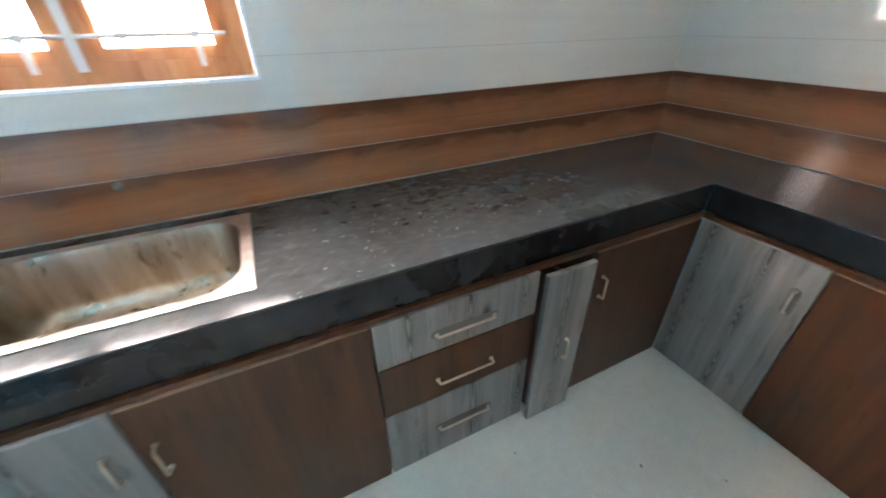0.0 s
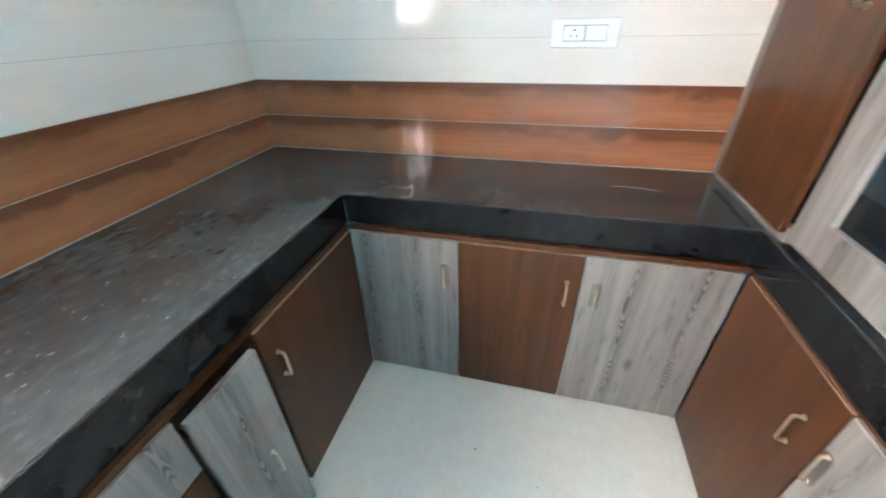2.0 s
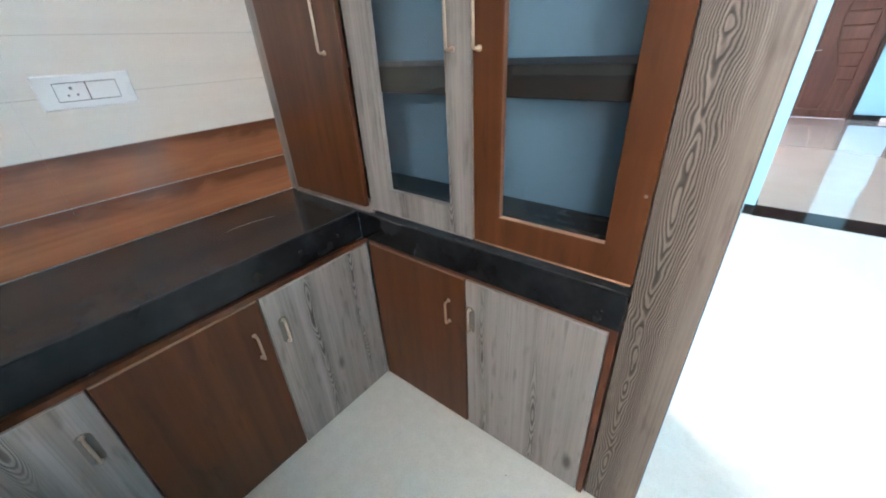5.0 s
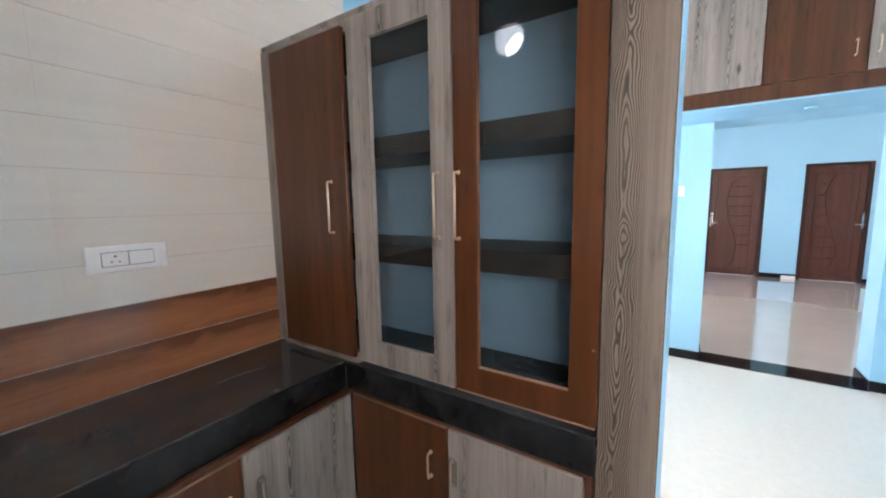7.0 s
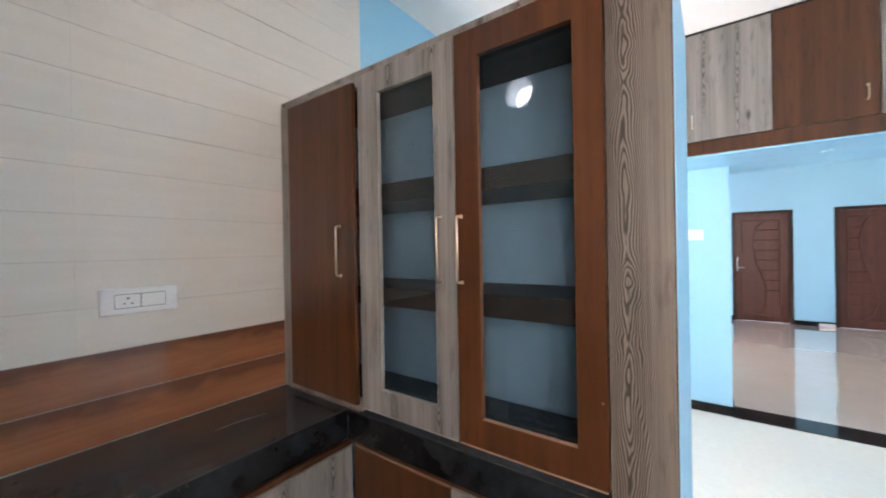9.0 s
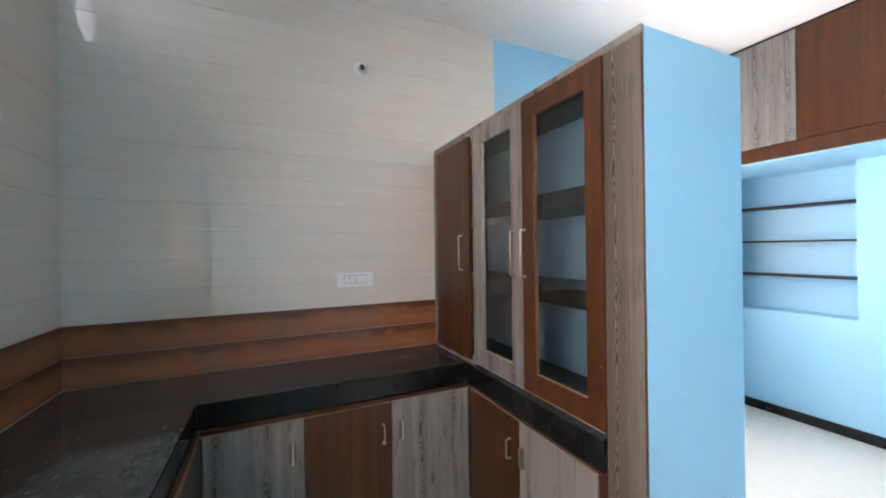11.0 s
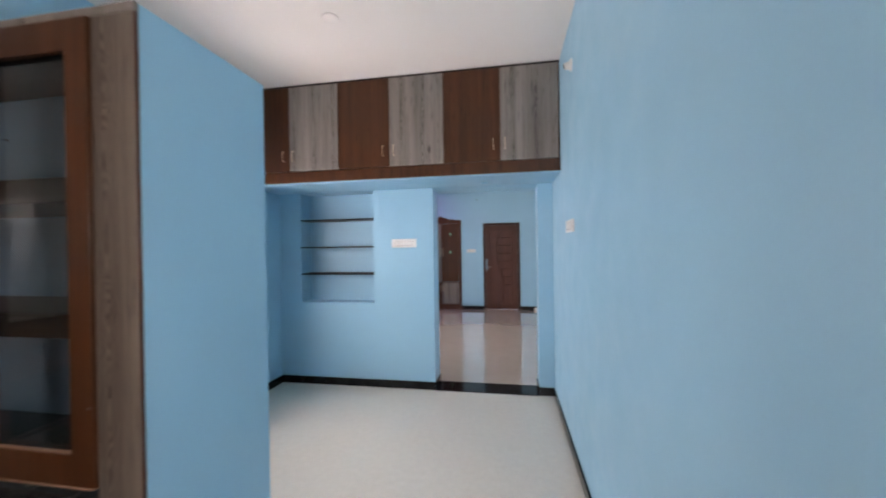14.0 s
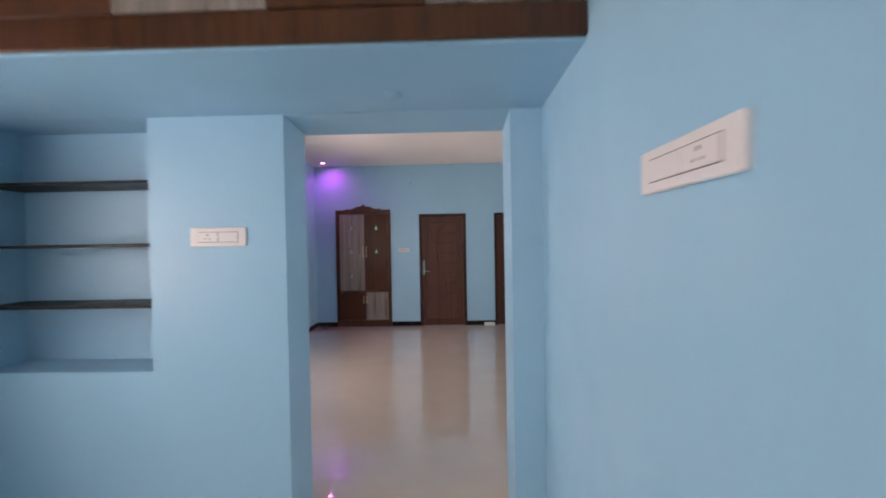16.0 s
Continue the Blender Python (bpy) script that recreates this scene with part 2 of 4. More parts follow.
d_mask = mixed(dusty, 1.0, d_mask, ramp(dusty, d_streak, (0.1, grey3(0.8)), (0.9, grey3(1.2))), "MULTIPLY")
d_smudge = noise_of(dusty, place(dusty, (1, 1.6, 1)), 24, 4, 0.55, 0.3)
d_near = node(dusty, "MapRange", {"Value": d_sep.outputs["X"], "From Min": -0.85, "From Max": -0.55, "To Min": 1.0, "To Max": 0.15}).outputs[0]
d_mask = mixed(dusty, d_near, d_mask, ramp(dusty, d_smudge, (0.32, grey3(0.66)), (0.45, grey3(0.92)), (0.57, grey3(1.04)), (0.68, grey3(1.65))), "MULTIPLY")
into(dusty, "Base Color", mixed(dusty, d_mask, d_base, (0.28, 0.295, 0.29)))
into(dusty, "Roughness", 0.13)


floor_tile = material("speckled_cream_floor_tile", 0.22, spec=0.5)
fp = place(floor_tile)
f_cloud = ramp(floor_tile, noise_of(floor_tile, fp, 22, 4, 0.6), (0.1, (0.565, 0.565, 0.505)), (0.9, (0.665, 0.665, 0.60)))
f_speck = ramp(floor_tile, noise_of(floor_tile, fp, 140, 2), (0.30, grey3(0.90)), (0.5, grey3(1.0)))
f_dirt = ramp(floor_tile, noise_of(floor_tile, fp, 0.6, 2, 0.4), (0.0, grey3(0.95)), (1.0, grey3(1.03)))
into(floor_tile, "Base Color", mixed(floor_tile, 1.0, mixed(floor_tile, 1.0, f_cloud, f_speck, "MULTIPLY"), f_dirt, "MULTIPLY"))
into(floor_tile, "Roughness", 0.30)

hall_tile = material("polished_beige_floor_tile", 0.07, spec=1.0, coat=1.0)
hp = place(hall_tile)
into(hall_tile, "Base Color", ramp(hall_tile, noise_of(hall_tile, hp, 3, 5), (0.3, (0.50, 0.455, 0.405)), (0.7, (0.535, 0.49, 0.435))))
into(hall_tile, "Roughness", 0.045)
into(hall_tile, "Coat Roughness", 0.02)
into(hall_tile, "Coat IOR", 1.6)

brass = material("brushed_brass", 0.28, 1.0)
into(brass, "Base Color", ramp(brass, noise_of(brass, place(brass, (400, 400, 12)), 1.0), (0.3, (0.54, 0.43, 0.32)), (0.7, (0.69, 0.58, 0.46))))
steel = material("stained_steel", 0.3, 1.0)
sp = place(steel, (14, 14, 2.2))
into(steel, "Base Color", ramp(steel, noise_of(steel, sp, 1.0, 5, 0.6, 0.8), (0.3, (0.19, 0.15, 0.105)), (0.5, (0.33, 0.28, 0.22)), (0.7, (0.47, 0.42, 0.36))))
into(steel, "Roughness", ramp(steel, noise_of(steel, sp, 2.0, 4), (0.3, grey3(0.22)), (0.7, grey3(0.45))))
steel_rim = material("steel_rim", 0.36, 1.0)
into(steel_rim, "Base Color", ramp(steel_rim, noise_of(steel_rim, place(steel_rim), 30, 4), (0.3, (0.44, 0.37, 0.33)), (0.7, (0.58, 0.51, 0.47))))
chrome = material("chrome", 0.15, 1.0)
into(chrome, "Base Color", (0.8, 0.8, 0.8, 1))
plastic = paint("white_plastic", (0.70, 0.70, 0.69), 0.3, 0.01, 0.5)
plastic_line = paint("grey_gap", (0.13, 0.13, 0.14), 0.6, 0.05)
black_plastic = paint("black_plastic", (0.015, 0.015, 0.017), 0.3, 0.1, 0.5)
grille_paint = paint("white_grille_paint", (0.72, 0.70, 0.68), 0.45, 0.04)
teal_glass = paint("pale_green_inlay", (0.25, 0.75, 0.50), 0.2, 0.05)
chip = paint("plaster_chip", (0.26, 0.25, 0.23), 0.9, 0.3)
door_gap = paint("dark_recess", (0.02, 0.016, 0.014), 0.8, 0.1)
ground_mat = paint("ground_earth", (0.30, 0.25, 0.19), 0.95, 0.2)

glass = material("smoky_glass", 0.02, spec=0.6)
into(glass, "Base Color", (0.72, 0.80, 0.84, 1))
into(glass, "Transmission Weight", 1.0)
into(glass, "IOR", 1.45)
glow = material("lamp_lens", 0.3)
into(glow, "Emission Color", (1.0, 0.45, 0.85, 1))
into(glow, "Emission Strength", 6.0)

# ---- mesh helpers ----
where = {}


def thing(name, at, label="", category="", group="", kind=""):
    ob = new(name)
    ob.location = at
    where[ob] = Vector(at)
    ob.empty_display_size = 0.1
    return tagged(ob, label, category, group, kind)


def part(name, bm, mat, parent=None, label="", smooth=False, kind="", category="", group=""):
    """Links a bmesh, built in the place's own coordinates, as one mesh object."""
    base = where[parent] if parent else Vector((0, 0, 0))
    bmesh.ops.translate(bm, verts=bm.verts, vec=-base)
    mesh = bpy.data.meshes.new(name)
    bm.to_mesh(mesh)
    bm.free()
    mesh.materials.append(mat)
    if smooth:
        mesh.shade_smooth()
    ob = new(name, mesh)
    if parent:
        ob.parent = parent
    where[ob] = base
    return tagged(ob, label, category, group, kind)


def box(x0, x1, y0, y1, z0, z1, bevel=0.0, bm=None):
    bm = bm or bmesh.new()
    c = [(x, y, z) for x in sorted((x0, x1)) for y in sorted((y0, y1)) for z in sorted((z0, z1))]
    v = [bm.verts.new(p) for p in c]
    f = [bm.faces.new([v[i] for i in q]) for q in ((0, 1, 3, 2), (4, 6, 7, 5), (0, 4, 5, 1), (2, 3, 7, 6), (0, 2, 6, 4), (1, 5, 7, 3))]
    if bevel:
        bmesh.ops.bevel(bm, geom=list({e for q in f for e in q.edges}), offset=bevel, segments=1, affect="EDGES")
    return bm


def tube(bm, points, radius, sides=8):
    """A round bar along a line of points."""
    rings = []
    pts = [Vector(p) for p in points]
    for i, p in enumerate(pts):
        d = (pts[min(i + 1, len(pts) - 1)] - pts[max(i - 1, 0)]).normalized()
        a = d.cross(Vector((0.3, 0.5, 0.8))).normalized()
        b = d.cross(a)
        rings.append([bm.verts.new(p + radius * (math.cos(k * math.tau / sides) * a + math.sin(k * math.tau / sides) * b)) for k in range(sides)])
    for r, q in zip(rings, rings[1:]):
        for k in range(sides):
            bm.faces.new((r[k], r[(k + 1) % sides], q[(k + 1) % sides], q[k]))
    bm.faces.new(rings[0][::-1])
    bm.faces.new(rings[-1])
    bmesh.ops.recalc_face_normals(bm, faces=bm.faces)
    return bm


def disc(center, axis, profile, sides=24):
    """A turned shape: profile of (radius, height) along axis from center."""
    bm = bmesh.new()
    q = Vector(axis).to_track_quat("Z", "Y")
    rings = []
    for r, h in profile:
        rings.append([bm.verts.new(Vector(center) + q @ Vector((r * math.cos(k * math.tau / sides), r * math.sin(k * math.tau / sides), h))) for k in range(sides)])
    for a, b in zip(rings, rings[1:]):
        for k in range(sides):
            bm.faces.new((a[k], a[(k + 1) % sides], b[(k + 1) % sides], b[k]))
    bm.faces.new(rings[0][::-1])
    bm.faces.new(rings[-1])
    bmesh.ops.recalc_face_normals(bm, faces=bm.faces)
    return bm


def slab(axis, a0, a1, z0, z1, near, far, holes=(), bm=None):
    """A wall along x (axis 'x') or y with rectangular holes (a0, a1, z0, z1), from near to far in the other direction."""
    bm = bm or bmesh.new()
    us = sorted({a0, a1, *[min(max(h[i], a0), a1) for h in holes for i in (0, 1)]})
    vs = sorted({z0, z1, *[min(max(h[i], z0), z1) for h in holes for i in (2, 3)]})

    def solid(i, j):
        if not (0 <= i < len(us) - 1 and 0 <= j < len(vs) - 1):
            return False
        u, v = (us[i] + us[i + 1]) / 2, (vs[j] + vs[j + 1]) / 2
        return not any(h[0] < u < h[1] and h[2] < v < h[3] for h in holes)

    def p(u, d, v):
        return (u, d, v) if axis == "x" else (d, u, v)

    def quad(*c):
        bm.faces.new([bm.verts.new(q) for q in c])

    for i in range(len(us) - 1):
        for j in range(len(vs) - 1):
            if not solid(i, j):
                continue
            u0, u1, v0, v1 = us[i], us[i + 1], vs[j], vs[j + 1]
            for d in (near, far):
                quad(p(u0, d, v0), p(u1, d, v0), p(u1, d, v1), p(u0, d, v1))
            for ii, jj, e in ((i - 1, j, ((u0, v0), (u0, v1))), (i + 1, j, ((u1, v0), (u1, v1))), (i, j - 1, ((u0, v0), (u1, v0))), (i, j + 1, ((u0, v1), (u1, v1)))):
                if not solid(ii, jj):
                    quad(p(e[0][0], near, e[0][1]), p(e[1][0], near, e[1][1]), p(e[1][0], far, e[1][1]), p(e[0][0], far, e[0][1]))
    bmesh.ops.remove_doubles(bm, verts=bm.verts, dist=0.0005)
    bmesh.ops.recalc_face_normals(bm, faces=bm.faces)
    return bm


# ---- structure ----
TOP = 3.04
WEST, KWEST, JOG = -2.96, -3.50, -1.55
SOUTH, SOUTH2 = -4.89, -5.147
FAR = -9.93
HALL_E, HALL_W = -0.03, -6.0
BAR_T = 2.15
WIN = (-3.12, -1.90, 1.228, 2.12)
DWIN = (-4.11, -2.90, 0.915, 2.112)
HOLE = (-0.32, 2.77, 0.125)

wall_north = part("wall_north", slab("x", -3.73, 0.0, -0.15, 3.19, 0.008, 0.238, [WIN, (-0.47, -0.17, 2.62, 2.92)]), blue_paint, kind="structure")
bm = bmesh.new()
ring_f, ring_b, sq_f, sq_b = [], [], [], []
for k in range(32):
    a = k * math.tau / 32
    cx, cz = math.cos(a), math.sin(a)
    m_ = 0.15 / max(abs(cx), abs(cz))
    for lst, r, y in ((ring_f, HOLE[2], 0.008), (ring_b, HOLE[2], 0.238), (sq_f, m_, 0.008), (sq_b, m_, 0.238)):
        lst.append(bm.verts.new((HOLE[0] + r * cx, y, HOLE[1] + r * cz)))
for k in range(32):
    j = (k + 1) % 32
    bm.faces.new((ring_f[k], ring_f[j], sq_f[j], sq_f[k]))
    bm.faces.new((ring_b[j], ring_b[k], sq_b[k], sq_b[j]))
    bm.faces.new((ring_f[j], ring_f[k], ring_b[k], ring_b[j]))
bmesh.ops.recalc_face_normals(bm, faces=bm.faces)
part("fan_hole_surround", bm, reveal_paint, wall_north)

wall_east = part("wall_east", slab("y", -5.147, 0.238, -0.15, 3.19, 0.008, 0.238, [DWIN]), blue_paint, kind="structure")
wall_west = part("wall_west", slab("y", -5.147, JOG, -0.15, 3.19, WEST, WEST - 0.23), blue_paint, kind="structure")
part("wall_west_return", slab("x", KWEST, WEST - 0.23, -0.15, 3.19, JOG, JOG - 0.2), blue_paint, kind="structure")
part("wall_west_kitchen", slab("y", JOG - 0.2, 0.008, -0.15, 3.19, KWEST, KWEST - 0.23), blue_paint, kind="structure")
part("wall_south", slab("x", WEST, 0.008, -0.15, 3.19, SOUTH, SOUTH2, [(-2.815, -1.752, -0.2, 2.111), (-1.097, -0.245, 0.903, 2.11)]), blue_paint, kind="structure")
# Added wedge: drops the lintel's back edge to cover the hall ceiling strip.
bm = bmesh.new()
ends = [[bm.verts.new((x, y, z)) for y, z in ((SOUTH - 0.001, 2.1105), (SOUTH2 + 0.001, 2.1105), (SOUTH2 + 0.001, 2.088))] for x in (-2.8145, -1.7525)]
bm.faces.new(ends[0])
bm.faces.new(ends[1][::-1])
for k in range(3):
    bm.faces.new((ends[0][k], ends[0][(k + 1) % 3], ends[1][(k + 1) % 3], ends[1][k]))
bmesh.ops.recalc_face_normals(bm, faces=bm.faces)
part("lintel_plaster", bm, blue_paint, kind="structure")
part("niche_back", slab("x", -1.097, -0.245, 0.903, 2.11, -5.10, -5.14), blue_paint, kind="structure")
part("wall_hall_far", slab("x", HALL_W, HALL_E + 0.23, -0.15, 3.25, FAR, FAR - 0.23, [(-2.80, -1.945, -0.2, 2.05), (-4.14, -3.315, -0.2, 2.05)]), blue_paint, kind="structure")
part("wall_hall_east", slab("y", FAR, SOUTH2, -0.15, 3.25, HALL_E, HALL_E + 0.23, [(-7.9, -6.6, 0.9, 2.1)]), blue_paint, kind="structure")
part("wall_hall_west", slab("y", FAR - 0.23, SOUTH2 + 0.2, -0.15, 3.25, HALL_W, HALL_W - 0.23, [(-8.6, -6.4, 0.9, 2.3)]), blue_paint, kind="structure")
part("wall_hall_north", slab("x", HALL_W, WEST, -0.15, 3.25, SOUTH, SOUTH2), blue_paint, kind="structure")

part("ceiling", box(KWEST - 0.23, 0.238, SOUTH2, 0.238, TOP, TOP + 0.12), white_paint, kind="structure")
part("ceiling_hall", box(HALL_W - 0.23, HALL_E + 0.23, FAR - 0.23, SOUTH2, 2.95, 3.12), white_paint, kind="structure")
part("soffit", box(WEST, 0.008, -4.3225, SOUTH - 0.0005, 2.112, 2.20), blue_paint, kind="structure")

part("floor", box(KWEST - 0.23, 0.238, SOUTH, 0.238, -0.12, 0.0), floor_tile, kind="structure")
part("floor_hall", box(HALL_W - 0.23, HALL_E + 0.23, FAR - 0.23, SOUTH, -0.12, 0.0), hall_tile, kind="structure")
part("threshold", box(-2.815, -1.752, -5.137, -4.868, -0.02, 0.006, 0.002), granite, kind="structure")
part("ground", box(-400, 400, -400, 400, -0.62, -0.5), ground_mat, kind="structure")


def skirt(name, x0, x1, y0, y1):
    return part(name, box(x0, x1, y0, y1, 0.0, 0.082, 0.002), granite, kind="structure")


skirt("baseboard_south", -1.752, 0.008, SOUTH, SOUTH + 0.014)
skirt("baseboard_stub", WEST, -2.815, SOUTH, SOUTH + 0.014)
skirt("baseboard_east", 0.008, -0.006, SOUTH + 0.014, -2.45)
skirt("baseboard_west", WEST, WEST + 0.014, SOUTH + 0.014, JOG)
skirt("baseboard_jamb", -1.766, -1.752, SOUTH2, SOUTH)
skirt("baseboard_jamb_west", -2.815, -2.801, SOUTH2, SOUTH)
skirt("baseboard_hall", -0.415, HALL_E - 0.014, FAR, FAR + 0.014)
skirt("baseboard_hall", -1.945, -1.42, FAR, FAR + 0.014)
skirt("baseboard_hall", -3.315, -2.80, FAR, FAR + 0.014)
skirt("baseboard_hall", -5.98, -4.14, FAR, FAR + 0.014)
skirt("baseboard_hall_east", HALL_E - 0.014, HALL_E, FAR + 0.014, SOUTH2)

# low partition that carries the dresser
partition = part("partition_wall", box(-1.562, 0.008, -2.432, -2.315, 0.0, BAR_T), blue_paint, kind="structure")
part("partition_end", box(-1.562, -1.437, -2.315, -1.926, 0.0, BAR_T), blue_paint, kind="structure")


# ---- wall tiles ----
def cut(rect, holes):
    """What is left of a rectangle (u0, u1, v0, v1) beside the holes."""
    out = [rect]
    for h in holes:
        nxt = []
        for u0, u1, v0, v1 in out:
            if u1 <= h[0] or u0 >= h[1] or v1 <= h[2] or v0 >= h[3]:
                nxt.append((u0, u1, v0, v1))
                continue
            if u0 < h[0]:
                nxt.append((u0, h[0], v0, v1))
            if u1 > h[1]:
                nxt.append((h[1], u1, v0, v1))
            a, b = max(u0, h[0]), min(u1, h[1])
            if v0 < h[2]:
                nxt.append((a, b, v0, h[2]))
            if v1 > h[3]:
                nxt.append((a, b, h[3], v1))
        out = nxt
    return [r for r in out if r[1] - r[0] > 0.012 and r[3] - r[2] > 0.012]


# ---- doors, handles, frames ----
def facing(side, plane):
    """Maps (across, out, up) to the place: side 'y-' faces south, 'y+' north, 'x-' west, 'x+' east."""
    if side == "y-":
        return lambda a, o, z: (a, plane - o, z)
    if side == "y+":
        return lambda a, o, z: (a, plane + o, z)
    if side == "x-":
        return lambda a, o, z: (plane - o, a, z)
    return lambda a, o, z: (plane + o, a, z)


def fbox(f, a0, a1, o0, o1, z0, z1, bevel=0.0, bm=None):
    p, q = f(a0, o0, z0), f(a1, o1, z1)
    return box(p[0], q[0], p[1], q[1], p[2], q[2], bevel, bm)


def handle(parent, f, a, z0, z1, out=0.0, flat=False, label="brass bar handle", mat=None, r=0.0042, reach=0.026):
    bm = bmesh.new()
    if flat:
        pts = [f(z0, out, a), f(z0, out + reach, a), f(z1, out + reach, a), f(z1, out, a)]
    else:
        pts = [f(a, out, z0), f(a, out + reach, z0), f(a, out + reach, z1), f(a, out, z1)]
    full = []
    for i, p in enumerate(pts):
        p = Vector(p)
        if i in (1, 2):
            back, on = (Vector(pts[i - 1]) - p).normalized(), (Vector(pts[i + 1]) - p).normalized()
            full += [p + back * 0.007, p + (back + on) * 0.002, p + on * 0.007]
        else:
            full.append(p)
    tube(bm, full, r, 8)
    for end in (pts[0], pts[3]):
        o = f(0, 1, 0)
        z = f(0, 0, 0)
        axis = Vector(o) - Vector(z)
        tube(bm, [Vector(end), Vector(end) + axis * 0.003], r * 1.7, 10)
    return part("handle", bm, mat or brass, parent, label, smooth=True)


def capsule(parent, f, a, z, half_w, half_z, flat=False):
    """A thin rounded plate behind a handle, darker than the grey door."""
    bm = bmesh.new()
    front, back = [], []
    for k in range(24):
        g = k * math.tau / 24
        da = half_w * math.cos(g)
        dz = half_w * math.sin(g) + (half_z - half_w) * (1 if math.sin(g) > 0 else -1)
        if flat:
            da, dz = dz, da
        front.append(bm.verts.new(f(a + da, 0.0026, z + dz)))
        back.append(bm.verts.new(f(a + da * 1.03, 0.0003, z + dz * 1.03)))
    bm.faces.new(front)
    bm.faces.new(back[::-1])
    for k in range(24):
        j = (k + 1) % 24
        bm.faces.new((front[k], back[k], back[j], front[j]))
    bmesh.ops.recalc_face_normals(bm, faces=bm.faces)
    return part("handle_backing", bm, dull_plate, parent, "dull grey-brown rounded plate round the handle")


def leaf(parent, f, a0, a1, z0, z1, mat, name="door", out=0.0, thick=0.018, label="", gap=0.0015):
    ob = part(name, fbox(f, a0 + gap, a1 - gap, out - thick, out, z0 + gap, z1 - gap, 0.0015), mat, parent, label)
    return ob


# ---- base cabinets ----
CT = 0.838
rail_z = (0.7045, 0.7215)


def carcass(parent, f, a0, a1, depth, z1=0.70, open_front=False):
    bm = fbox(f, a0, a1, -depth, -depth + 0.016, 0.0, z1)
    fbox(f, a0, a0 + 0.016, -depth + 0.0165, -0.020, 0.0, z1, 0, bm)
    fbox(f, a1 - 0.016, a1, -depth + 0.0165, -0.020, 0.0, z1, 0, bm)
    fbox(f, a0 + 0.0165, a1 - 0.0165, -depth + 0.0165, -0.020, 0.0, 0.016, 0, bm)
    return part("carcass", bm, dark_wood, parent)


fn = facing("y-", -0.622)
fe = facing("x-", -0.482)
fs = facing("y+", -1.897)

def base_unit(f, a0, a1, mat, handle_at, words, depth=0.45, zh=(0.498, 0.600), top=0.70):
    mid = f((a0 + a1) / 2, -depth / 2, 0)
    t = thing("base_cabinet", mid, words, "cabinet", "kitchen base cabinets")
    carcass(t, f, a0, a1, depth, top)
    d = leaf(t, f, a0, a1, 0.004, 0.7015, mat, label="")
    # Strip is paler than the door: dust plus top light, put into colour.
    part("edge_band", fbox(f, a0 + 0.003, a1 - 0.003, -0.0165, -0.0012, 0.7001, 0.7030), edge_pale if mat is brown_wood else edge_grey, d, "dusty pale edge band, light from above in its colour")
    if mat is grey_wood:
        capsule(d, f, handle_at, (zh[0] + zh[1]) / 2, 0.017, 0.052)
    handle(d, f, handle_at, zh[0] + 0.006, zh[1] - 0.006, reach=0.014 if mat is grey_wood else 0.022)
    return t


base_unit(fn, -2.92, -2.358, grey_wood, -2.412, "grey ash laminate base cabinet under the sink, closed", zh=(0.49, 0.59), top=0.60)
base_unit(fn, -2.356, -1.812, brown_wood, -2.322, "brown laminate base cabinet beside the drawers, closed", zh=(0.475, 0.578), top=0.60)
base_unit(fn, -1.022, -0.484, brown_wood, -0.972, "brown laminate corner cabinet with a brass handle, closed", zh=(0.495, 0.595))
base_unit(fe, -1.026, -0.6235, grey_wood, -0.975, "grey ash laminate base cabinet in the corner, closed", 0.40)
base_unit(fe, -1.446, -1.028, brown_wood, -1.402, "brown laminate base cabinet between two grey ones, closed", 0.40)
base_unit(fe, -1.895, -1.448, grey_wood, -1.500, "grey ash laminate base cabinet under the socket, closed", 0.40)
base_unit(fs, -0.944, -0.484, brown_wood, -0.876, "brown laminate base cabinet below the glazed dresser, closed", 0.38)
base_unit(fs, -1.392, -0.946, grey_wood, -0.966, "grey ash laminate base cabinet below the dresser, closed", 0.38)

drawers = thing("drawer_unit", (-1.535, -0.80, 0), "three-drawer base unit with grey, brown and grey fronts, closed", "drawers")
carcass(drawers, fn, -1.810, -1.262, 0.45)
for z0, z1, mat, w in ((0.532, 0.704, grey_wood, "grey ash drawer front"), (0.319, 0.530, brown_wood, "brown drawer front"), (0.006, 0.317, grey_wood, "grey ash drawer front")):
    d = leaf(drawers, fn, -1.808, -1.262, z0, z1, mat, "drawer", label=w)
    zc = (z0 + z1) / 2 - (0.02 if z0 > 0.3 else 0.01)
    if mat is grey_wood:
        capsule(d, fn, -1.5265, zc, 0.016, 0.112, flat=True)
    handle(d, fn, zc, -1.625, -1.428, flat=True, reach=0.014 if mat is grey_wood else 0.022)

pull = thing("pullout_unit", (-1.165, -0.80, 0), "narrow grey ash pull-out cabinet, slid slightly open", "cabinet")
part("front", fbox(fn, -1.262, -1.064, 0.020, 0.040, 0.002, 0.706, 0.0015), grey_wood, pull)
bm = fbox(fn, -1.242, -1.228, -0.42, 0.0195, 0.03, 0.60)
fbox(fn, -1.098, -1.084, -0.42, 0.0195, 0.03, 0.60, 0, bm)
fbox(fn, -1.2275, -1.0985, -0.42, 0.0195, 0.03, 0.045, 0, bm)
part("tray_frame", bm, dark_wood, pull)
handle(pull, fn, -1.137, 0.305, 0.395, out=0.040, reach=0.014)

part("cabinet_rail_north", box(-2.92, -0.4745, -0.614, -0.596, *rail_z), brown_wood, kind="structure")
part("cabinet_rail_east", box(-0.474, -0.456, -1.9055, -0.6145, *rail_z), brown_wood, kind="structure")
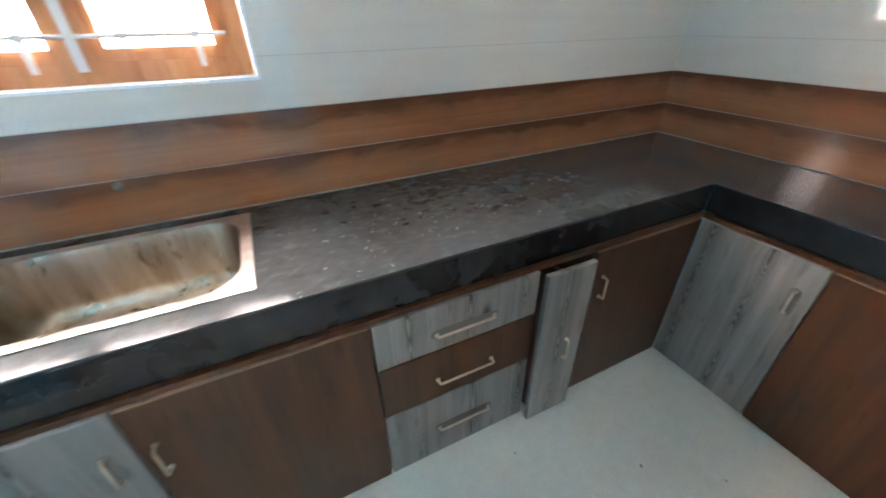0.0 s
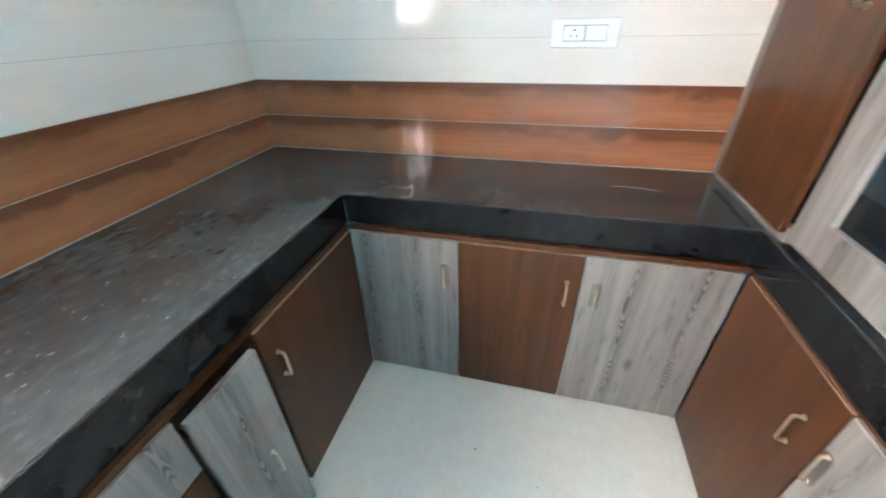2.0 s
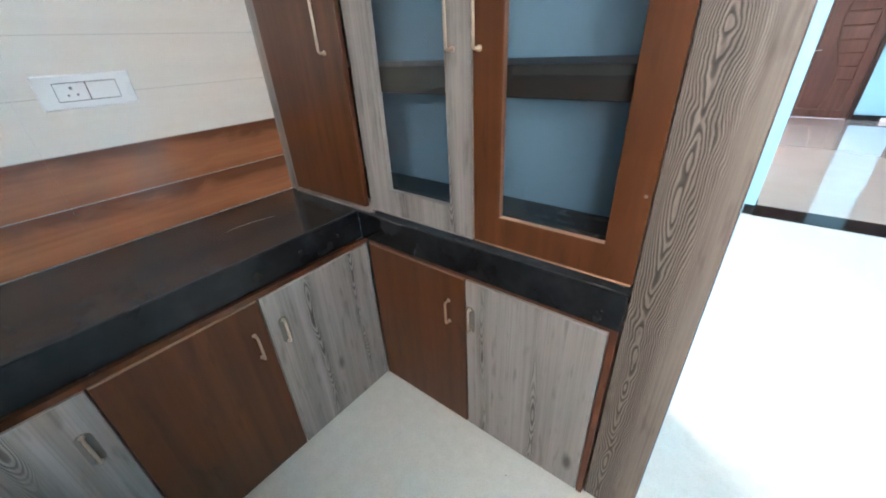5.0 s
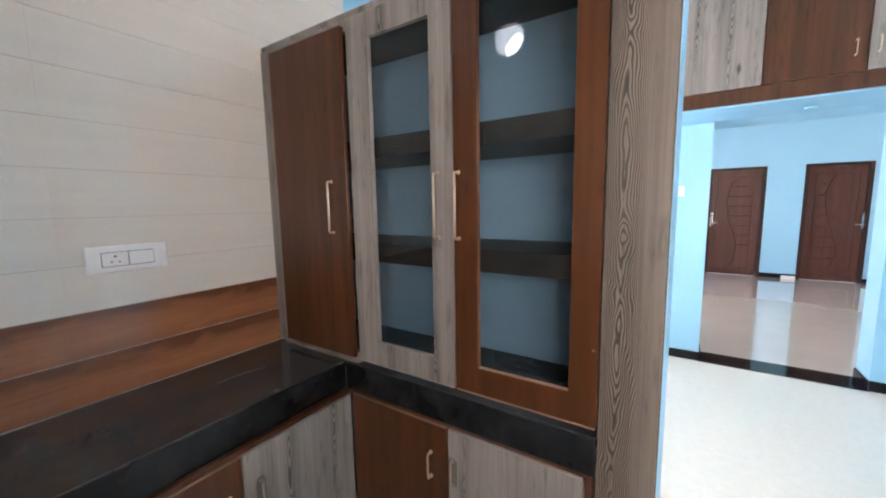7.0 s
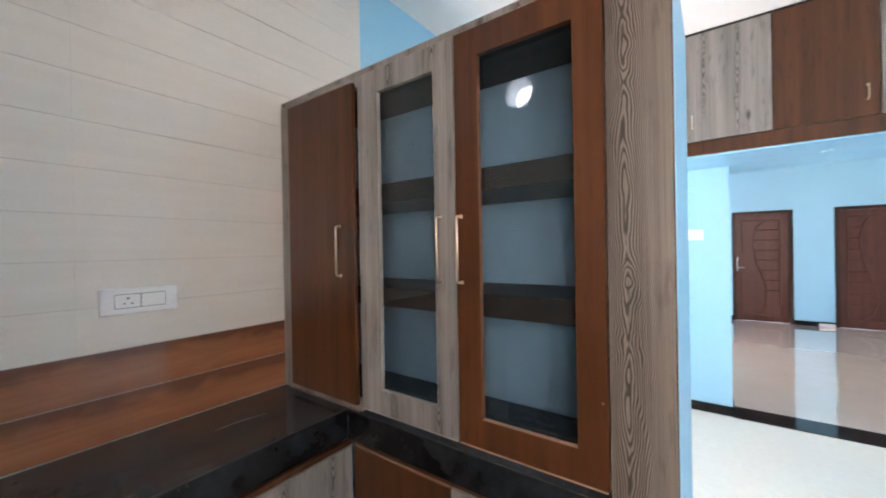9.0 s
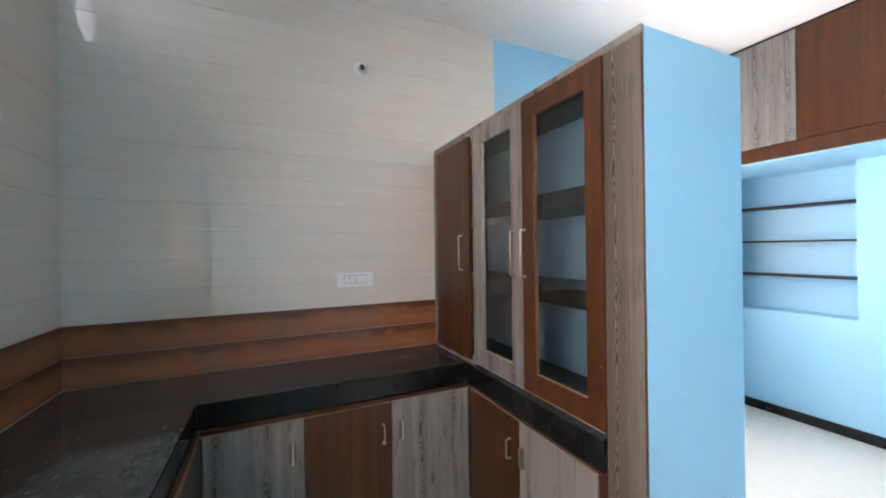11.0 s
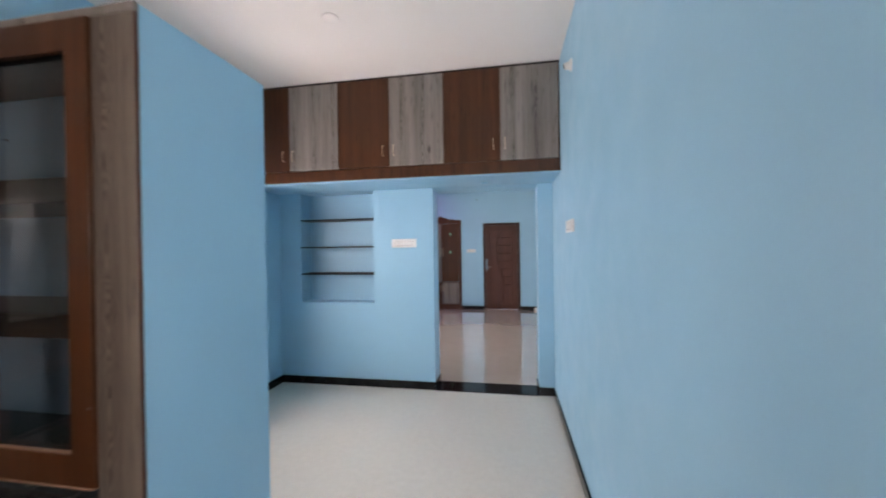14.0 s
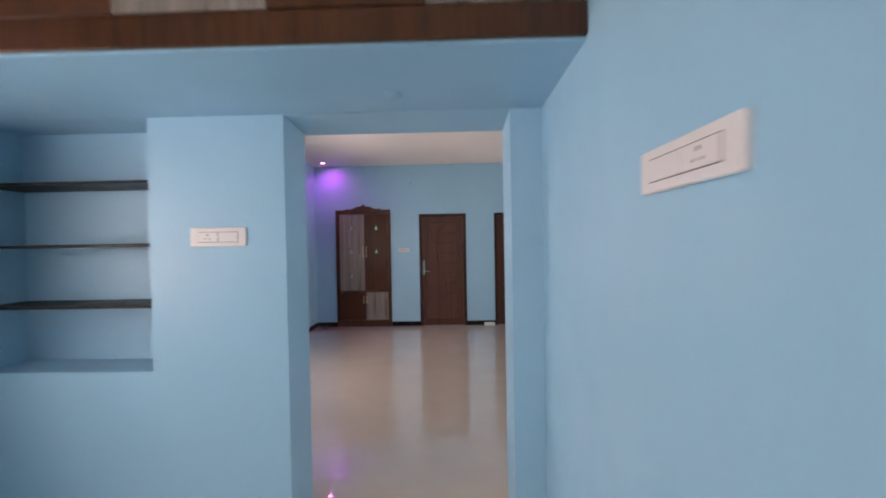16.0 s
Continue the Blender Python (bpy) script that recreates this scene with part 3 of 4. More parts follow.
part("cabinet_rail_south", box(-1.41, -0.4745, -1.924, -1.906, *rail_z), brown_wood, kind="structure")
part("cabinet_end_post", box(-1.412, -1.394, -1.93, -1.899, 0.0, 0.7215), dark_wood, kind="structure")

# ---- worktop: one sheet with a sink cut-out and a deep front edge ----
SINK = (-2.70, -2.038, -0.520, -0.062)
LIP_N, LIP_E, LIP_S = -0.599, -0.454, -1.896
bm = bmesh.new()
xs = [-2.95, SINK[0] + 0.02, SINK[1] - 0.02, -1.418, LIP_E, 0.0]
ys = [-2.314, LIP_S, LIP_N, SINK[2] + 0.02, SINK[3] - 0.02, 0.0]


def top_cell(i, j):
    if not (0 <= i < 5 and 0 <= j < 5):
        return False
    x, y = (xs[i] + xs[i + 1]) / 2, (ys[j] + ys[j + 1]) / 2
    if xs[1] < x < xs[2] and ys[3] < y < ys[4]:
        return False
    return y > LIP_N or x > LIP_E or (y < LIP_S and x > -1.418)


for i in range(5):
    for j in range(5):
        if top_cell(i, j):
            x0, x1, y0, y1 = xs[i], xs[i + 1], ys[j], ys[j + 1]
            for z in (CT, CT - 0.028):
                bm.faces.new([bm.verts.new(p) for p in ((x0, y0, z), (x1, y0, z), (x1, y1, z), (x0, y1, z))])
            for ii, jj, (a, b) in ((i - 1, j, ((x0, y0), (x0, y1))), (i + 1, j, ((x1, y0), (x1, y1))), (i, j - 1, ((x0, y0), (x1, y0))), (i, j + 1, ((x0, y1), (x1, y1)))):
                if not top_cell(ii, jj):
                    bm.faces.new([bm.verts.new(p) for p in ((*a, CT), (*b, CT), (*b, CT - 0.028), (*a, CT - 0.028))])
bmesh.ops.remove_doubles(bm, verts=bm.verts, dist=0.0005)
bmesh.ops.recalc_face_normals(bm, faces=bm.faces)
counter = thing("worktop", (-0.25, -1.0, CT), "U-shaped black granite worktop, dusty with plaster chips", "worktop")
part("top_slab", bm, dusty, counter)
bm = box(-2.95, LIP_E - 0.0035, LIP_N - 0.003, LIP_N + 0.022, 0.722, CT - 0.003, 0.004)
part("front_edge", bm, granite, counter, "polished black granite edge")
part("front_edge", box(LIP_E - 0.003, LIP_E + 0.022, LIP_S - 0.003, LIP_N - 0.0035, 0.722, CT - 0.003, 0.004), granite, counter, "polished black granite edge")
part("front_edge", box(-1.418, LIP_E - 0.0035, LIP_S - 0.022, LIP_S + 0.003, 0.722, CT - 0.003, 0.004), granite, counter, "polished black granite edge")

# chips and dust on the north counter
bm = bmesh.new()
rnd = random.Random(7)
for k in range(300):
    if k < 270:
        x, y = rnd.gauss(-1.45, 0.28), rnd.gauss(-0.36, 0.13)
    else:
        x, y = rnd.uniform(-2.0, -0.6), rnd.uniform(-0.6, -0.03)
    if not (-2.0 < x < -0.1 and -0.6 < y < -0.02):
        continue
    s = rnd.choice((0.0005, 0.0006, 0.0008, 0.0010, 0.0019)) * rnd.uniform(0.7, 1.4)
    l, a = rnd.uniform(1, 3.8), rnd.uniform(0, 3.14)
    h = s * rnd.uniform(0.3, 0.7)
    base, lid = [], []
    for q in range(5):
        g = q * math.tau / 5 + rnd.uniform(-0.3, 0.3)
        px, py = s * l * math.cos(g), s * math.sin(g)
        vx, vy = px * math.cos(a) - py * math.sin(a), px * math.sin(a) + py * math.cos(a)
        base.append(bm.verts.new((x + vx, y + vy, CT)))
        lid.append(bm.verts.new((x + vx * 0.7, y + vy * 0.7, CT + h)))
    bm.faces.new(lid)
    for q in range(5):
        bm.faces.new((base[q], base[(q + 1) % 5], lid[(q + 1) % 5], lid[q]))
part("plaster_chips", bm, chip, kind="stuff", label="scattered plaster chips and grit on the black worktop")


# Thin pale streak, slightly raised, on the east worktop.
bm = bmesh.new()
line = [(-0.212, -1.515), (-0.207, -1.56), (-0.210, -1.61), (-0.222, -1.66), (-0.228, -1.69)]
prev = None
for i, (x, y) in enumerate(line):
    w_ = 0.0022 * (1 - abs(i - 2) / 2.6)
    cur_ = [bm.verts.new((x - w_, y, CT + 0.0003)), bm.verts.new((x, y, CT + 0.0010)), bm.verts.new((x + w_, y, CT + 0.0003))]
    if prev:
        bm.faces.new((prev[0], prev[1], cur_[1], cur_[0]))
        bm.faces.new((prev[1], prev[2], cur_[2], cur_[1]))
    prev = cur_
part("dried_streak", bm, chip, counter, "thin pale streak on the worktop")

bm = bmesh.new()
rnd = random.Random(11)
FLOOR_BITS = [(-0.784, -1.155), (-1.003, -0.991), (-1.38, -0.752), (-1.688, -4.343), (-1.43, -4.74), (-2.1, -1.0), (-1.1, -1.5)]
for n_ in range(46):
    x, y = FLOOR_BITS[n_] if n_ < len(FLOOR_BITS) else (rnd.uniform(-2.6, -0.55), rnd.uniform(-1.85, -0.65))
    s_ = rnd.uniform(0.0012, 0.0035) if n_ < 7 else rnd.uniform(0.0005, 0.0014)
    a = rnd.uniform(0, 3.14)
    ring_ = [bm.verts.new((x + s_ * (2.4 * math.cos(q) * math.cos(a) - math.sin(q) * math.sin(a)), y + s_ * (2.4 * math.cos(q) * math.sin(a) + math.sin(q) * math.cos(a)), 0.0002)) for q in (0, 1.2, 2.4, 3.7, 5.0)]
    tip = bm.verts.new((x, y, s_ * 0.8))
    for q in range(5):
        bm.faces.new((ring_[q], ring_[(q + 1) % 5], tip))
part("floor_grit", bm, door_gap, kind="stuff", label="small dark bits of grit scattered on the cream floor")


# ---- sink ----
sink = thing("sink", (-2.37, -0.29, CT), "stained stainless steel inset sink with a wide flat rim", "sink")


def rounded(x0, x1, y0, y1, r, n=5):
    out = []
    for cx, cy, s in ((x1 - r, y1 - r, 0), (x0 + r, y1 - r, 1), (x0 + r, y0 + r, 2), (x1 - r, y0 + r, 3)):
        for k in range(n + 1):
            a = (s + k / n) * math.pi / 2
            out.append((cx + r * math.cos(a), cy + r * math.sin(a)))
    return out


loops = []
bm = bmesh.new()
x0, x1, y0, y1 = SINK
for inset, r, z in ((0.0, 0.006, CT + 0.001), (0.0, 0.006, CT + 0.004), (0.012, 0.010, CT + 0.005), (0.030, 0.10, CT + 0.003)):
    loops.append([bm.verts.new((x, y, z)) for x, y in rounded(x0 + inset, x1 - inset, y0 + inset, y1 - inset, r)])
for a, b in zip(loops, loops[1:]):
    for k in range(len(a)):
        bm.faces.new((a[k], a[(k + 1) % len(a)], b[(k + 1) % len(a)], b[k]))
bmesh.ops.recalc_face_normals(bm, faces=bm.faces)
part("rim", bm, steel_rim, sink, smooth=False)
bm = bmesh.new()
loops = []
for inset, r, z in ((0.030, 0.10, CT + 0.003), (0.034, 0.098, CT - 0.01), (0.045, 0.09, CT - 0.15), (0.058, 0.06, CT - 0.185), (0.085, 0.05, CT - 0.20), (0.2, 0.02, CT - 0.203)):
    loops.append([bm.verts.new((x, y, z)) for x, y in rounded(x0 + inset, x1 - inset, y0 + inset, y1 - inset, r)])
for a, b in zip(loops, loops[1:]):
    for k in range(len(a)):
        bm.faces.new((a[k], a[(k + 1) % len(a)], b[(k + 1) % len(a)], b[k]))
bm.faces.new(loops[-1])
bmesh.ops.recalc_face_normals(bm, faces=bm.faces)
for fc in bm.faces:
    fc.normal_flip()
part("bowl", bm, steel, sink, "water-stained steel bowl", smooth=True)
part("drain", disc((-2.37, -0.29, CT - 0.203), (0, 0, 1), ((0.045, 0.0), (0.045, 0.003), (0.035, 0.004), (0.030, 0.001))), chrome, sink)

part("water_outlet_plug", disc((-2.353, 0.0, 0.972), (0, -1, 0), ((0.013, -0.004), (0.013, 0.004), (0.009, 0.010), (0.004, 0.012)), 12), chip, label="small plastered water outlet plug on the brown tiles", category="plug", smooth=True)

# ---- dresser on the counter ----
DP = -1.905
fd = facing("y+", DP)
dresser = thing("glazed_dresser", (-0.75, -2.1, CT), "tall wall dresser with one solid brown door and two glazed doors", "dresser")
bm = box(-1.435, -0.004, -2.312, -1.924, 2.127, 2.150)
box(-0.034, -0.004, -2.312, -1.924, CT + 0.001, 2.1225, 0, bm)
part("carcass", bm, shelf_edge, dresser)
part("back_panel", box(-1.435, -0.035, -2.3145, -2.306, CT + 0.001, 2.1225), cupboard_inside, dresser, "blue painted back, darker than the walls")
for z0, z1 in ((1.640, 1.712), (1.246, 1.318)):
    part("shelf", box(-1.434, -0.0345, -2.305, -1.955, z0, z1, 0.002), shelf_edge, dresser, "dark wooden shelf")
bm = box(-1.562, 0.0, -1.9245, DP - 0.007, 2.127, 2.152, 0.001)
part("top_moulding", bm, grey_wood, dresser, "grey ash top strip")
part("side_strip", box(-0.120, -0.002, -1.9235, DP - 0.001, CT + 0.002, 2.1265, 0.001), grey_wood, dresser, "thin grey ash strip")
part("rail", box(-0.530, -0.1205, -1.9235, DP - 0.001, 2.085, 2.1265, 0.001), grey_wood, dresser, "grey ash top rail")
part("rail", box(-0.530, -0.1205, -1.9235, DP - 0.001, CT + 0.002, 0.885, 0.001), grey_wood, dresser, "grey ash bottom rail")
d = leaf(dresser, fd, -0.524, -0.090, 0.866, 2.103, brown_wood, out=0.0195, label="solid brown laminate door")
handle(d, fd, -0.443, 1.362, 1.556, out=0.020, reach=0.022)


def glazed(a0, a1, g0, g1, mat, words, hx):
    z0, z1, h0, h1 = 0.858, 2.126, 0.945, 2.041
    bm = slab("x", a0 + 0.001, a1 - 0.001, z0, z1, DP - 0.0185, DP, [(g0, g1, h0, h1)])
    bmesh.ops.bevel(bm, geom=[e for e in bm.edges if e.is_manifold and e.calc_face_angle() > 1.0], offset=0.0012, segments=1, affect="EDGES")
    d = part("door", bm, mat, dresser, words)
    p = part("glass_pane", box(g0 - 0.006, g1 + 0.006, DP - 0.026, DP - 0.0215, h0 - 0.006, h1 + 0.006), glass, d, "smoky clear glass")
    p.visible_shadow = False
    # Strips round the opening carry the edge highlights in their colour.
    pale = edge_pale if mat is brown_wood else edge_grey
    part("edge_band", box(g0 + 0.002, g1 - 0.0022, DP - 0.0175, DP - 0.0015, h0 + 0.0002, h0 + 0.0014), pale, d, "pale dusty sill of the glass opening, highlight in its colour")
    part("edge_band", box(g1 - 0.0014, g1 - 0.0003, DP - 0.0175, DP - 0.0015, h0 + 0.002, h1 - 0.002), edge_mid if mat is brown_wood else edge_grey, d, "edge band of the glass opening")
    part("edge_band", box(a0 + 0.004, a1 - 0.004, DP - 0.014, DP + 0.0012, z0 - 0.0035, z0 - 0.0006), pale, d, "pale bottom edge band, highlight in its colour")
    handle(d, fd, hx, 1.356, 1.560)
    return d


glazed(-0.976, -0.531, -0.893, -0.636, grey_wood, "glazed door with grey ash frame", -0.920)
glazed(-1.417, -0.978, -1.341, -1.061, brown_wood, "glazed door with brown frame", -0.998)
end_panel = thing("end_panel", (-1.489, -1.915, 0.0), "tall grey ash end panel with a cathedral grain beside the dresser", "panel")
part("board", box(-1.5578, -1.418, -1.9250, DP - 0.009, 0.0, 2.1265, 0.0015), panel_wood, end_panel)
part("edge_band", box(-1.5602, -1.5580, -1.9250, DP - 0.0098, 0.0, 2.1265, 0.0004), dark_wood, end_panel, "thin dark edge strip")
part("screw", disc((-1.404, DP, 1.075), (0, 1, 0), ((0.004, 0.0), (0.004, 0.001), (0.002, 0.0015)), 10), plastic_line, dresser)

bm = bmesh.new()
tube(bm, [(-0.474, -2.3055, 1.963), (-0.474, -2.290, 1.965)], 0.0035, 6)
part("nail", bm, black_plastic, dresser)

# ---- loft cupboard ----
LF = -4.303
fl = facing("y+", LF)
loft = thing("loft_cupboard", (-1.48, -4.6, 2.2), "long loft cupboard with six alternating brown and grey doors", "cupboard")
bm = box(WEST + 0.001, 0.006, -4.88, -4.323, 2.201, 2.22)
box(WEST + 0.001, 0.006, -4.34, -4.322, 2.2205, 3.038, 0, bm)
part("carcass", bm, dark_wood, loft)
part("bottom_rail", box(WEST + 0.001, 0.006, -4.3215, LF, 2.122, 2.224, 0.002), brown_wood, loft, "brown laminate bottom rail")
part("dark_edge", box(WEST + 0.001, 0.006, -4.3215, LF + 0.001, 3.026, 3.038), door_gap, loft)
w = 2.962 / 6
for k in range(6):
    a1 = 0.003 - k * w
    a0 = a1 - w + (0.012 if k == 5 else 0)
    brown = k % 2 == 0
    d = leaf(loft, fl, a0, a1, 2.228, 3.024, brown_wood if brown else grey_wood, label="brown laminate door" if brown else "grey ash laminate door")
    handle(d, fl, a0 + 0.058 if k < 5 and brown else a1 - 0.040, 2.328, 2.416, r=0.0034)

# ---- niche shelves ----
niche = thing("niche_shelves", (-0.67, -5.0, 0.9), "three black granite shelves in a blue wall niche, empty", "shelf")
for z in (1.819, 1.518, 1.223):
    part("shelf", box(-1.096, -0.246, -5.099, SOUTH + 0.004, z - 0.015, z, 0.001), honed, niche)


# ---- switch plates and small devices ----
def plate(f, a0, a1, z0, z1, name, words, socket_at=0.28, modules=2, thick=0.011):
    t = thing(name, f((a0 + a1) / 2, 0, (z0 + z1) / 2), words, "switch plate")
    part("frame", fbox(f, a0, a1, 0, thick, z0, z1, 0.003), plastic, t)
    m0, m1, n0, n1 = a0 + 0.038, a1 - 0.038, z0 + 0.020, z1 - 0.020
    part("gap", fbox(f, m0, m1, thick - 0.003, thick + 0.0006, n0, n1), plastic_line, t, "dark gap round the modules")
    step = (m1 - m0) / modules
    for k in range(modules):
        b0, b1 = m0 + k * step + 0.0016, m0 + (k + 1) * step - 0.0016
        mod = part("module", fbox(f, b0, b1, thick - 0.002, thick + 0.003, n0 + 0.0022, n1 - 0.0022, 0.001), plastic, t)
        if k == (modules - 1 if socket_at > 0.5 else 0):
            bm = bmesh.new()
            c, zc = (b0 + b1) / 2, (n0 + n1) / 2
            for da, dz, r in ((0, 0.010, 0.0035), (-0.010, -0.008, 0.0026), (0.010, -0.008, 0.0026)):
                fbox(f, c + da - r, c + da + r, thick + 0.0025, thick + 0.0036, zc + dz - r, zc + dz + r, 0, bm)
            part("socket_holes", bm, plastic_line, mod, "dark socket holes")
    return t


plate(facing("x-", 0.0), -1.478, -1.258, 1.257, 1.346, "switch_plate", "white two-module socket and switch plate on cream tiles", 0.9)
plate(facing("y+", SOUTH), -1.569, -1.300, 1.496, 1.586, "switch_plate", "white two-module switch plate beside the blue niche", 0.9, 2)
plate(facing("x+", WEST), -3.971, -3.692, 1.586, 1.674, "switch_plate", "white two-module switch plate on the blue west wall", 0.9, 2, 0.016)
plate(facing("y+", FAR), -1.76, -1.56, 1.36, 1.43, "switch_plate", "small white switch plate beside the hall door", 0.9, 3)


def eye_camera(f, a, z, words):
    t = thing("light_socket", f(a, 0, z), words, "light socket")
    o, c = Vector(f(0, 1, 0)) - Vector(f(0, 0, 0)), Vector(f(a, 0, z))
    part("base", disc(c, o, ((0.042, 0.0), (0.042, 0.006), (0.036, 0.012), (0.026, 0.016))), plastic, t, smooth=True)
    tilt = (o + Vector((0, 0, -0.25))).normalized()
    part("holder", disc(c + o * 0.014, tilt, ((0.024, 0.0), (0.023, 0.03), (0.019, 0.036), (0.017, 0.036)), 20), plastic, t, smooth=True)
    part("opening", disc(c + o * 0.014, tilt, ((0.0165, 0.034), (0.0165, 0.0375)), 20), black_plastic, t, "black opening")


eye_camera(facing("x-", 0.0), -1.415, 2.615, "white angled lamp holder with a black opening on cream tiles")
eye_camera(facing("x+", WEST), -3.73, 2.72, "white angled lamp holder with a black opening on blue wall")
part("ceiling_cap", disc((-2.302, -4.687, 2.112), (0, 0, -1), ((0.036, 0.0), (0.036, 0.006), (0.030, 0.012), (0.012, 0.015))), blue_paint, label="round blue-painted cover cap on the blue soffit", category="cover cap", smooth=True)
part("ceiling_cap", disc((-1.366, -3.412, TOP), (0, 0, -1), ((0.055, 0.0), (0.055, 0.004), (0.048, 0.007))), white_paint, label="round white junction cover on the ceiling", category="cover cap", smooth=True)
bm = bmesh.new()
tube(bm, [(-0.30, 0.004, 2.622), (-0.30, -0.03, 2.622), (-0.32, -0.045, 2.626)], 0.009)
part("wall_hook", bm, black_plastic, label="small dark hook under the round vent hole", category="hook", smooth=True)
bm = bmesh.new()
tube(bm, [(-1.81, FAR, 2.60), (-1.81, FAR + 0.03, 2.60), (-1.81, FAR + 0.05, 2.61)], 0.008)
part("wall_hook", bm, black_plastic, label="small dark hook above the hall door", category="hook", smooth=True)


# ---- windows ----
def window(name, f, a0, a1, z0, z1, panes, words, back=0.06, depth=0.052):
    """Frame, mullions, sashes with glass and a painted steel grille before them, set back into the opening."""
    t = thing(name, f((a0 + a1) / 2, -back, (z0 + z1) / 2), words, "window", kind="structure")
    fw, o0, o1 = 0.052, -back - depth, -back
    part("window_frame", slab_f(f, a0, a1, z0, z1, o0, o1, [(p0, p1, z0 + fw, z1 - fw) for p0, p1 in panes]), frame_wood, t)
    r0, r1 = z0 + fw - 0.001, z1 - fw + 0.001
    for p0, p1 in panes:
        q0, q1 = p0 - 0.001, p1 + 0.001
        s = part("sash", slab_f(f, q0, q1, r0, r1, o0 + 0.002, o0 + 0.022, [(q0 + 0.026, q1 - 0.026, r0 + 0.033, r1 - 0.032)]), frame_wood, t)
        g = part("pane", fbox(f, q0 + 0.024, q1 - 0.024, o0 + 0.009, o0 + 0.012, r0 + 0.030, r1 - 0.030), clear, s)
        g.visible_shadow = False
        rods = bmesh.new()
        k = r0 + 0.062 + 0.085
        while k < r1 - 0.06:
            tube(rods, [f(q0, o1 - 0.018, k), f(q1, o1 - 0.018, k)], 0.0065, 6)
            k += 0.085
        part("rods", rods, rod_paint, t, "thin horizontal steel rods")
    bars = bmesh.new()
    e0, e1 = min(p[0] for p in panes), max(p[1] for p in panes)
    for zz in (r0 + 0.062, (r0 + r1) / 2, r1 - 0.062):
        tube(bars, [f(e0 - 0.012, o1 + 0.006, zz), f(e1 + 0.012, o1 + 0.006, zz)], 0.0055, 6)
    ups = [(panes[i][0] + panes[i + 1][1]) / 2 for i in range(len(panes) - 1)]
    for aa in ups:
        fbox(f, aa - 0.011, aa + 0.011, o1 + 0.001, o1 + 0.010, z0 + fw * 0.6, z1 - fw * 0.6, 0, bars)
    for p0, p1 in panes:
        for aa in (p0 + 0.075, p1 - 0.065):
            if aa > (p0 + p1) / 2:
                fbox(f, aa - 0.007, aa + 0.007, o1 + 0.001, o1 + 0.008, z0 + fw * 0.6, r0 + 0.064, 0, bars)
            fbox(f, aa - 0.007, aa + 0.007, o1 + 0.001, o1 + 0.008, r1 - 0.064, z1 - fw * 0.6, 0, bars)
            for zz in (r0 + 0.062, r1 - 0.062):
                fbox(f, aa - 0.012, aa + 0.012, o1 - 0.001, o1 + 0.014, zz - 0.009, zz + 0.009, 0.003, bars)
    part("grille", bars, grille_paint, t, "white painted steel grille")
    return t


def slab_f(f, a0, a1, z0, z1, o0, o1, holes):
    p0, p1 = f(0, o0, 0), f(0, o1, 0)
    if abs(f(1, 0, 0)[0]) > abs(f(1, 0, 0)[1]) and f(1, 0, 0)[0] == 1:
        return slab("x", a0, a1, z0, z1, p0[1], p1[1], holes)
    return slab("y", a0, a1, z0, z1, p0[0], p1[0], holes)


# Rods are dark brown, far darker than the white grille.
rod_paint = paint("dark_rod_paint", (0.12, 0.10, 0.09), 0.6, 0.1)
clear = material("clear_glass", 0.0, spec=0.5)
into(clear, "Transmission Weight", 1.0)
into(clear, "IOR", 1.05)

window("window_1", facing("y-", 0.0), WIN[0] + 0.010, WIN[1] - 0.010, WIN[2] + 0.010, WIN[3] - 0.010, [(-2.285, -1.974), (-2.665, -2.355), (-3.046, -2.735)], "orange-brown wooden three-light kitchen window with white grille", 0.060, 0.034)
part("window_trim", slab("x", WIN[0], WIN[1], WIN[2], WIN[3], -0.002, 0.237, [(WIN[0] + 0.009, WIN[1] - 0.009, WIN[2] + 0.009, WIN[3] - 0.009)]), reveal_paint, kind="structure")
window("window_2", facing("x-", 0.008), DWIN[0] + 0.01, DWIN[1] - 0.01, DWIN[2] + 0.01, DWIN[3] - 0.01, [(-4.03, -3.73), (-3.66, -3.35), (-3.28, -2.98)], "orange-brown wooden dining window with white steel grille", 0.055)
part("window_trim", slab("y", DWIN[0], DWIN[1], DWIN[2], DWIN[3], 0.006, 0.237, [(DWIN[0] + 0.009, DWIN[1] - 0.009, DWIN[2] + 0.009, DWIN[3] - 0.009)]), reveal_paint, kind="structure")
# Both hall windows are unseen, added as openings for the hall lamps.
window("unseen_window_west", facing("x+", HALL_W), -8.59, -6.41, 0.91, 2.29, [(-8.50, -7.82), (-7.75, -7.25), (-7.18, -6.50)], "wide assumed window in the hall's west wall, out of view, added for light", 0.10)
window("unseen_window_east", facing("x-", HALL_E), -7.89, -6.61, 0.91, 2.09, [(-7.82, -7.28), (-7.22, -6.68)], "assumed window in the hall's east wall, out of view, added for light", 0.10)


